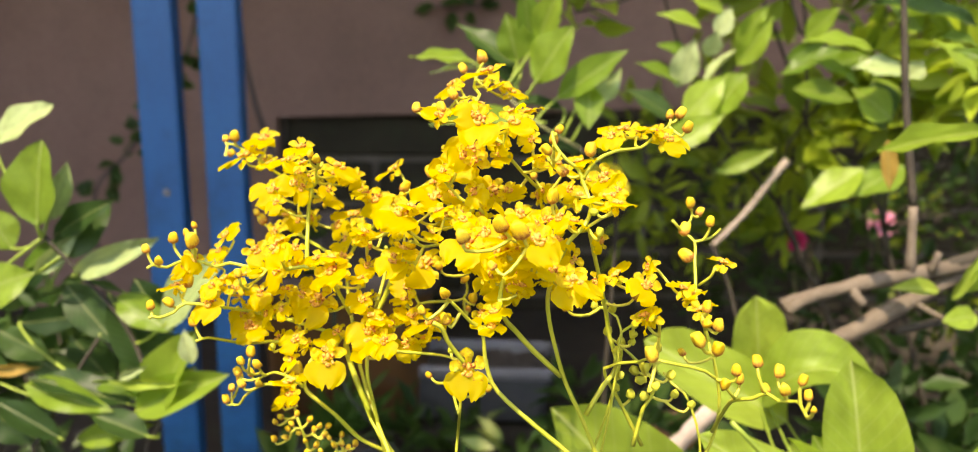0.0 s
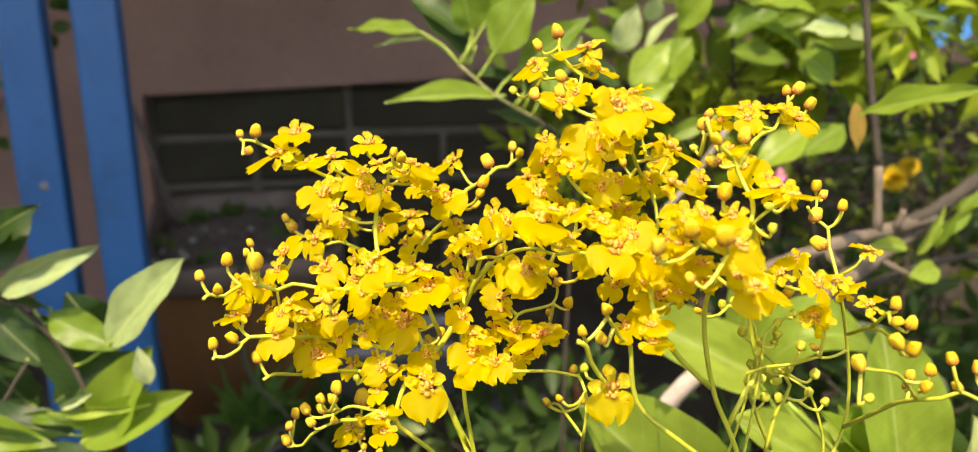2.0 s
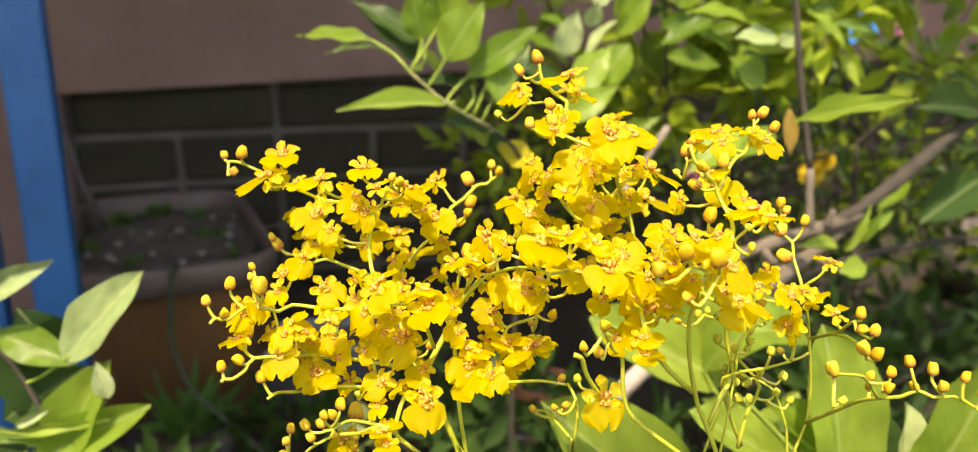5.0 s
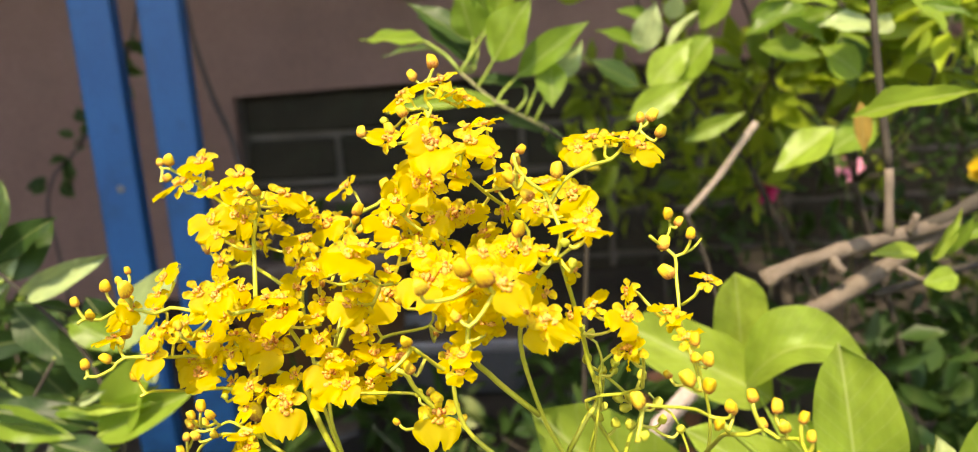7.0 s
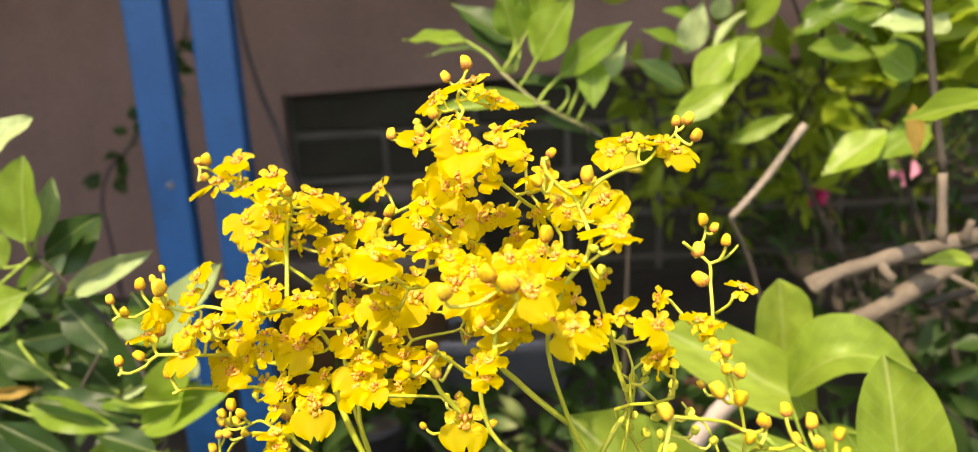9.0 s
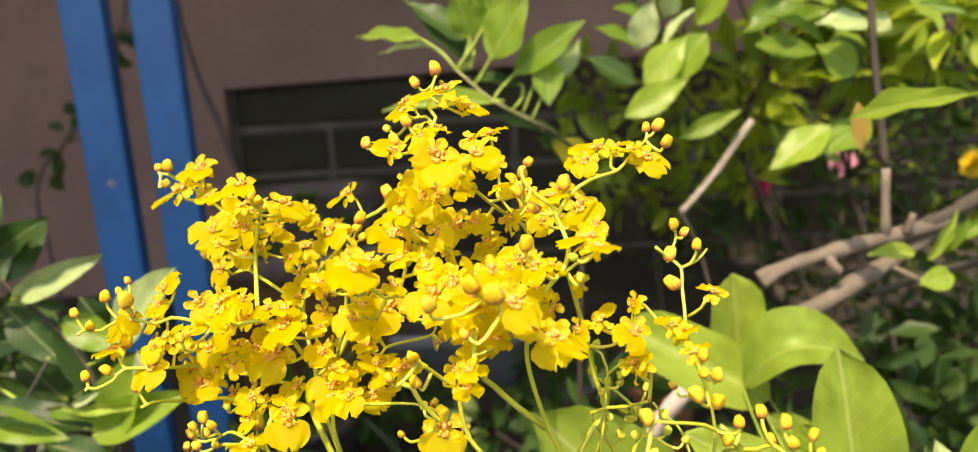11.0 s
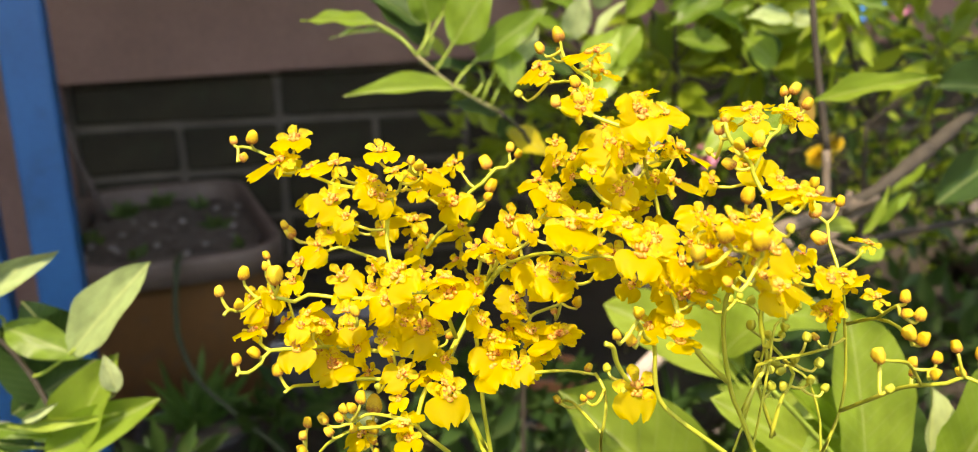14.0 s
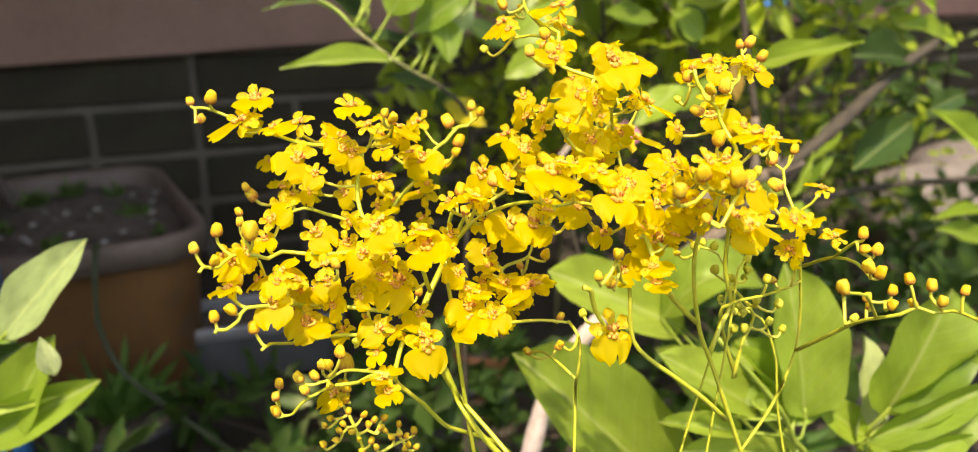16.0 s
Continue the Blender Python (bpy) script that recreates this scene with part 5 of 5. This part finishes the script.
# ---- foliage further off ----
def foliage(name, middle, size, count, leaf, label, mat, seed, trunk_at=None, clumps=9):
    """A shrub: stem, branches and a crown of many separate leaves gathered in uneven clumps."""
    rng = random.Random(seed)
    mid = Vector(middle)
    plant = thing(name, (middle[0], middle[1], GROUND), label, "shrub")
    foot = Vector((*(trunk_at or middle[:2]), GROUND - 0.03))
    crotch = foot.lerp(mid, 0.7) + Vector((rng.uniform(-0.04, 0.04), 0.03, 0))
    part("trunk", tube("trunk", spline([foot, foot.lerp(crotch, 0.5) + Vector((0.02, 0, 0)), crotch], 0.04), 0.007, 0.004, BARK_SHADED, 7, 0.08, seed), plant)
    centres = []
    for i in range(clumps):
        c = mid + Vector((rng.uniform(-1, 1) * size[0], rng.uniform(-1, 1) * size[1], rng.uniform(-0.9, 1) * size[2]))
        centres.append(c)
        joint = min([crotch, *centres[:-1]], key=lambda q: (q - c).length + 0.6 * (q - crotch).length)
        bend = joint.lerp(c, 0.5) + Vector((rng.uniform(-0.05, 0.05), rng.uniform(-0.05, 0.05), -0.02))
        part("branch", tube("branch", spline([joint, bend, c], 0.04), 0.0028, 0.0014, BARK_SHADED, 6, 0.08, i), plant)
    verts, faces = [], []
    forms = [leaf_data(s, 0.0, 2, 5) for s in range(6)]
    spread = 0.42 * min(size)
    for k in range(count):
        c = rng.choice(centres)
        d = Vector((rng.gauss(0, 1), rng.gauss(0, 1), rng.gauss(0, 0.8)))
        p = c + d * spread * 0.6
        out = (d.normalized() + Vector((rng.uniform(-0.6, 0.6), rng.uniform(-0.6, 0.6), rng.uniform(-0.5, 0.6)))).normalized()
        length = leaf * rng.uniform(0.6, 1.25)
        m = leaf_pose(p, p + out * length, length * rng.uniform(0.30, 0.44), rng.uniform(-70, 70))
        fv, ff = forms[k % 6]
        o = len(verts)
        verts += [m @ Vector(q) for q in fv]
        faces += [tuple(o + q for q in f) for f in ff]
    part("crown", mesh_of("crown", verts, faces, mat), plant)
    return plant


# unseen tree, placed only so that its crown shades the weeds
foliage("added_shade_tree", (1.12, 0.86, 1.86), (0.44, 0.26, 0.13), 1000, 0.085, "unseen small tree with a leafy crown, added to shade the weeds", LEAF, 42, (1.75, 1.25), clumps=26)


foliage("leafy_bush", (0.55, 1.22, 1.20), (0.36, 0.12, 0.20), 560, 0.066, "bush of pointed sunlit yellow-green leaves", LEAF_SMALL, 21, (0.80, 1.30), clumps=14)
foliage("leafy_bush", (0.95, 1.45, 1.24), (0.38, 0.15, 0.26), 640, 0.068, "bush of mixed green leaves in sun and shade", LEAF_SMALL, 22, clumps=16)
foliage("leafy_bush", (1.25, 1.95, 0.95), (0.45, 0.25, 0.45), 700, 0.06, "dense bush of small green leaves, coloured as if in shade", LEAF_SHADED, 23, clumps=20)
foliage("rose_bush", (0.85, 2.15, 0.62), (0.36, 0.15, 0.20), 420, 0.04, "low rose bush with small dark leaves", LEAF_SHADED, 24, clumps=14)
foliage("leafy_bush", (0.98, 2.55, 0.95), (0.34, 0.12, 0.32), 380, 0.075, "shaded bush of green leaves before the wall", LEAF_SMALL, 39, clumps=26)
foliage("leafy_bush", (0.42, 1.72, 0.88), (0.19, 0.10, 0.18), 260, 0.06, "open bush of small sunlit green leaves", LEAF_SMALL, 40, clumps=16)
# the weeds get their shade from the darkened leaf colour
foliage("low_weeds", (0.62, 1.35, 0.45), (0.45, 0.2, 0.18), 420, 0.07, "low weeds covering the soil, coloured as if in shade", LEAF_SHADED, 25, clumps=18)
foliage("low_weeds", (0.12, 1.55, 0.33), (0.35, 0.25, 0.10), 300, 0.07, "low weeds covering the soil, coloured as if in shade", LEAF_SHADED, 26, clumps=14)
foliage("low_weeds", (-0.55, 1.30, 0.35), (0.30, 0.2, 0.12), 300, 0.07, "low weeds covering the soil, coloured as if in shade", LEAF_SHADED, 27, clumps=14)
foliage("low_weeds", (0.55, 0.80, 0.42), (0.30, 0.1, 0.15), 260, 0.07, "low weeds covering the soil, coloured as if in shade", LEAF_SHADED, 28, clumps=12)
foliage("leafy_bush", (-0.66, 1.02, 0.80), (0.18, 0.08, 0.10), 100, 0.085, "low bush of oval leaves in half shade", LEAF_SHADED, 29, clumps=10)
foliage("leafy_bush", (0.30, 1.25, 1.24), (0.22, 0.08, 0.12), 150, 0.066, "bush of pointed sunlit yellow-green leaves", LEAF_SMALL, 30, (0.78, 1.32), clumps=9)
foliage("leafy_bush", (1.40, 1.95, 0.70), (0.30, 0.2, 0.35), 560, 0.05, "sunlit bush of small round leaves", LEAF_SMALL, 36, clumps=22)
foliage("low_weeds", (1.35, 1.45, 0.40), (0.50, 0.3, 0.16), 560, 0.075, "low weeds covering the soil, coloured as if in shade", LEAF_SHADED, 37, clumps=26)
foliage("leafy_bush", (1.68, 1.95, 0.62), (0.22, 0.15, 0.26), 300, 0.06, "dense bush of small green leaves, coloured as if in shade", LEAF_SHADED, 41, clumps=14)
foliage("low_weeds", (1.95, 1.85, 0.33), (0.50, 0.25, 0.10), 380, 0.08, "low weeds covering the soil, coloured as if in shade", LEAF_SHADED, 38, clumps=22)


# ---- things round the planters ----
def clump(name, place, count, length, width, label, mat, seed, rise=(20, 75), category="plant"):
    """A tuft of arching strap leaves from one point, each a part."""
    rng = random.Random(seed)
    plant = thing(name, place, label, category)
    for k in range(count):
        yaw, up = rng.uniform(0, 360), radians(rng.uniform(*rise))
        d = Vector((math.cos(radians(yaw)) * math.cos(up), math.sin(radians(yaw)) * math.cos(up), math.sin(up)))
        base = Vector(place) + Vector((rng.uniform(-0.015, 0.015), rng.uniform(-0.015, 0.015), 0))
        ln = length * rng.uniform(0.6, 1.1)
        part("leaf", leaf_mesh(rng.randrange(6), mat), plant, m=leaf_pose(base, base + d * ln, width * rng.uniform(0.8, 1.2), rng.uniform(-40, 40)))
    return plant


SPIKY = leaf_material("strap_leaf", (0.05, 0.13, 0.03), (0.10, 0.22, 0.05), (0.18, 0.36, 0.06), 0.45, False)
WEED = leaf_material("weed_leaf", (0.05, 0.10, 0.028), (0.10, 0.16, 0.045), (0.14, 0.22, 0.05), 0.5, False)
clump("spider_plant", (-0.34, 1.80, GROUND + 0.085), 26, 0.17, 0.022, "tuft of green strap leaves in a dark bowl", SPIKY, 31)
clump("spider_plant", (-0.43, 1.72, GROUND), 18, 0.13, 0.02, "tuft of green strap leaves growing from the soil", SPIKY, 32)
clump("spider_plant", (-0.02, 1.60, GROUND), 22, 0.16, 0.02, "tuft of green strap leaves growing from the soil", SPIKY, 33)
clump("spider_plant", (0.62, 1.50, GROUND), 22, 0.22, 0.024, "tuft of green strap leaves growing from the soil", SPIKY, 34)
clump("spider_plant", (0.85, 1.30, GROUND), 20, 0.26, 0.026, "tuft of green strap leaves growing from the soil", SPIKY, 35)

# small weeds and pebbles on the planter's soil
SOIL_Z = GROUND + 0.37
for i, (x, y, n, s) in enumerate(((-0.60, 2.30, 9, 0.05), (-0.55, 2.60, 12, 0.06), (-0.46, 2.68, 14, 0.07), (-0.30, 2.38, 9, 0.05), (-0.48, 2.15, 7, 0.04), (-0.35, 2.62, 9, 0.05), (-0.24, 2.18, 6, 0.04))):
    clump("weed", (x, y, SOIL_Z), n, s, 0.018, "small green weed seedling in the planter's soil", WEED, 40 + i, (15, 70), "weed")


def stone(place, r, label, mat, seed, name="pebble", group="pebbles"):
    rng = random.Random(seed)
    bm = bmesh.new()
    bmesh.ops.create_icosphere(bm, subdivisions=2, radius=r)
    for v in bm.verts:
        v.co *= 1 + 0.28 * noise.noise(v.co / r * 0.9 + Vector((seed, 0, 0)))
        v.co.z *= 0.65
    me = bpy.data.meshes.new(name)
    bm.to_mesh(me)
    bm.free()
    me.materials.append(mat)
    me.shade_smooth()
    ob = tagged(new(name, me), label, "stone", group)
    ob.location, ob.rotation_euler = place, (0, 0, rng.uniform(0, 6))


STONE = rough_surface("pale_stone", (0.16, 0.145, 0.13), (0.28, 0.255, 0.235), 30, 0.9, 0.5, 0.002)
ROCK = rough_surface("grey_rock", (0.09, 0.08, 0.074), (0.19, 0.172, 0.16), 12, 0.95, 0.7, 0.006)
rng = random.Random(50)
for i in range(22):
    stone((rng.uniform(-0.62, -0.24), rng.uniform(2.06, 2.66), SOIL_Z + 0.012), rng.uniform(0.004, 0.011), "small pale pebble lying on the planter's soil", STONE, i)
for i, (x, y, r) in enumerate(((2.36, 2.25, 0.30), (2.6, 2.05, 0.24), (2.85, 2.5, 0.3), (3.1, 2.3, 0.26))):
    stone((x, y, GROUND + r * 0.4), r, "large grey boulder lying beside the wall", ROCK, 60 + i, "boulder", "boulders")
for i, (x, y, r) in enumerate(((0.95, 1.35, 0.035), (1.1, 1.5, 0.045), (0.8, 1.6, 0.03), (0.35, 1.25, 0.025), (1.25, 1.4, 0.05), (0.2, 1.9, 0.03))):
    stone((x, y, GROUND + r * 0.3), r, "grey stone half sunk in the soil", STONE, 80 + i, "stone", "stones in the soil")

# a bare stem growing out of the planter
dry = thing("dry_stem", (-0.62, 2.60, SOIL_Z), "bare brown woody stem growing out of the planter", "stem")
part("stem", tube("stem", spline([Vector(p) for p in ((-0.60, 2.60, SOIL_Z - 0.02), (-0.65, 2.60, 0.703), (-0.69, 2.63, 0.841), (-0.735, 2.66, 0.95), (-0.775, 2.68, 1.12), (-0.79, 2.70, 1.24), (-0.84, 2.72, 1.40))], 0.03), 0.011, 0.005, WIRE, 8, 0.15, 3), dry)

# the creeper on the wall
creeper = thing("creeper", (-1.15, 2.40, GROUND), "dark green creeper climbing beside the posts", "creeper")
creeper_line = [Vector(p) for p in ((-1.14, 2.42, GROUND - 0.02), (-1.146, 2.4, 0.566), (-1.154, 2.4, 0.678), (-1.12, 2.4, 0.776), (-1.036, 2.4, 0.853), (-0.967, 2.4, 0.954), (-0.879, 2.4, 1.078), (-0.823, 2.4, 1.232), (-0.80, 2.45, 1.5))]
path_points = spline(creeper_line, 0.03)
part("stem", tube("stem", path_points, 0.006, 0.003, WIRE, 7, 0.1, 5), creeper)
rng = random.Random(71)
for k in range(46):
    p = path_points[rng.randrange(len(path_points) * 2 // 5, len(path_points) * 4 // 5)]
    d = Vector((rng.uniform(-1, 1), rng.uniform(-0.6, 0.3), rng.uniform(-0.8, 0.7))).normalized()
    base = p + d * rng.uniform(0.005, 0.04)
    part("leaf", leaf_mesh(rng.randrange(6), LEAF_SHADED, 0.3), creeper, m=leaf_pose(base, base + d * rng.uniform(0.035, 0.065), rng.uniform(0.025, 0.04), rng.uniform(-50, 50)))

# a second creeper end hanging by the wall
hang = thing("creeper", (0.10, 3.03, 1.75), "thin dark creeper shoot hanging down the plaster wall", "creeper")
hang_line = spline([Vector(p) for p in ((0.10, 3.045, 2.40), (0.10, 3.04, 1.9), (0.08, 3.03, 1.55), (0.02, 3.02, 1.36), (-0.10, 3.02, 1.28), (-0.2, 3.03, 1.30))], 0.04)
part("stem", tube("stem", hang_line, 0.004, 0.002, WIRE, 6), hang)
for k in range(26):
    p = hang_line[rng.randrange(len(hang_line) // 2, len(hang_line))]
    d = Vector((rng.uniform(-1, 1), rng.uniform(-0.6, 0.1), rng.uniform(-0.8, 0.6))).normalized()
    base = p + d * 0.012
    part("leaf", leaf_mesh(rng.randrange(6), LEAF_SHADED, 0.2), hang, m=leaf_pose(base, base + d * rng.uniform(0.06, 0.10), rng.uniform(0.03, 0.05), rng.uniform(-50, 50)))

# pots and hose
planter((-0.03, 2.16, GROUND), 0.42, 0.22, 0.155, -3, "grey plastic trough with a white rim and dark soil", POT_GREY, POT_WHITE, 0.03, 0.03, 0.04)
round_pot((-0.34, 1.80, GROUND), 0.12, 0.10, "wide dark plastic bowl on the soil", POT_DARK, 0.75)
round_pot((0.26, 1.68, GROUND), 0.125, 0.12, "wide blue-grey plastic bowl on the soil", POT_GREY, 0.7)
round_pot((0.43, 1.72, GROUND), 0.075, 0.16, "small terracotta flower pot on the soil", TERRACOTTA)
hose = thing("trailing_shoot", (-0.17, 1.70, GROUND), "green trailing shoot hanging over the planter's side", "shoot")
part("stem", tube("stem", spline([Vector(p) for p in ((-0.35, 1.97, 0.62), (-0.353, 1.905, 0.622), (-0.362, 1.86, 0.52), (-0.355, 1.84, 0.456), (-0.322, 1.80, 0.389), (-0.255, 1.75, 0.335), (-0.174, 1.70, 0.27), (-0.10, 1.68, GROUND))], 0.02), 0.0065, 0.0045, HOSE, 8, 0.05), hose)


# ---- small blossoms further off ----
def blossom(name, place, r, mat, label, category, rings=((6, 0.25, 70), (8, 0.6, 45), (9, 1.0, 18)), toward=(-0.3, -0.85, 0.4)):
    """Layered rounded petals round a middle, on a stalk that goes down to the soil."""
    rng = random.Random(int(place[0] * 1000))
    p = Vector(place)
    plant = thing(name, (place[0], place[1] + 0.02, GROUND), label, category)
    part("stalk", tube("stalk", spline([Vector((place[0] + 0.03, place[1] + 0.06, GROUND - 0.02)), Vector((place[0] + 0.04, place[1] + 0.05, (place[2] + GROUND) / 2)), p + Vector((0, 0.02, -0.02)), p], 0.03), 0.004, 0.0025, BARK_GREEN, 6), plant)
    turn = Vector(toward).normalized().to_track_quat("Z", "Y").to_matrix().to_4x4()
    for n, out, lift in rings:
        for k in range(n):
            a = 360 * k / n + rng.uniform(-12, 12)
            m = Matrix.Translation(p) @ turn @ pose(0, 0, 0, 0, 0, a) @ pose(0, 0.1 * r, 0, lift + rng.uniform(-8, 8)) @ Matrix.Diagonal((r * 0.75, r * (0.55 + 0.45 * out), r * 0.8, 1))
            part("petal", leaf_mesh(rng.randrange(6), mat, 0.9), plant, m=m)


blossom("rose", (0.955, 2.05, 0.741), 0.032, PINK, "pale pink open rose on a thin stalk", "rose")
blossom("rose", (0.746, 2.05, 0.694), 0.028, MAGENTA, "deep magenta rose bud on a thin stalk", "rose")
blossom("rose", (1.50, 2.30, 1.03), 0.022, PINK, "pale pink open rose on a thin stalk", "rose")
blossom("marigold", (1.191, 1.903, 0.755), 0.032, ORANGE, "orange-yellow marigold on a thin stalk", "marigold")
blossom("marigold", (1.225, 1.90, 0.785), 0.026, ORANGE, "orange-yellow marigold on a thin stalk", "marigold")


# ---- washing on a line behind the bushes ----
def cloth(x0, x1, top, bottom, label, mat, seed):
    """A hanging piece of cloth with soft folds, doubled over the line."""
    ahead = lambda x: 3.05 - 0.451 * (x - 0.9)
    t = thing("hanging_cloth", ((x0 + x1) / 2, ahead((x0 + x1) / 2), bottom), label, "cloth", "washing")
    n, m = 14, 12
    verts, faces = [], []
    for side in (-1, 1):
        for j in range(m + 1):
            for i in range(n + 1):
                x = x0 + (x1 - x0) * i / n
                z = top + (bottom + 0.02 * math.sin(i * 0.9 + seed) - top) * j / m
                fold = 0.012 * math.sin(i * 1.3 + seed + 0.2 * j) * (j / m)
                verts.append((x, ahead(x) + side * (0.003 + 0.004 * j / m) + fold, z))
    w, h = n + 1, (n + 1) * (m + 1)
    for s in (0, 1):
        for j in range(m):
            for i in range(n):
                a = s * h + j * w + i
                faces.append((a, a + 1, a + w + 1, a + w) if s == 0 else (a, a + w, a + w + 1, a + 1))
    for i in range(n):
        faces.append((i, h + i, h + i + 1, i + 1))
    part("sheet", mesh_of("sheet", verts, faces, mat), t)


CLOTH_BLUE = rough_surface("blue_cloth", (0.03, 0.22, 0.62), (0.05, 0.30, 0.74), 14, 0.85, 0.3, 0.002, 300)
CLOTH_PINK = rough_surface("pink_cloth", (0.62, 0.20, 0.36), (0.72, 0.28, 0.45), 14, 0.85, 0.3, 0.002, 300)
line = thing("washing_line", (2.95, 2.12, 1.5), "thin dark line stretched between the walls", "line")
part("cord", tube("cord", [Vector((0.9 + 0.41 * i, 3.05 - 0.185 * i, 1.505 - 0.004 * i * (10 - i) / 2.5)) for i in range(11)], 0.002, 0.002, WIRE, 6), line)
cloth(1.79, 1.90, 1.49, 1.055, "bright blue cloth hanging on a line", CLOTH_BLUE, 1)
cloth(1.93, 1.98, 1.49, 1.075, "pink cloth hanging on a line", CLOTH_PINK, 3)
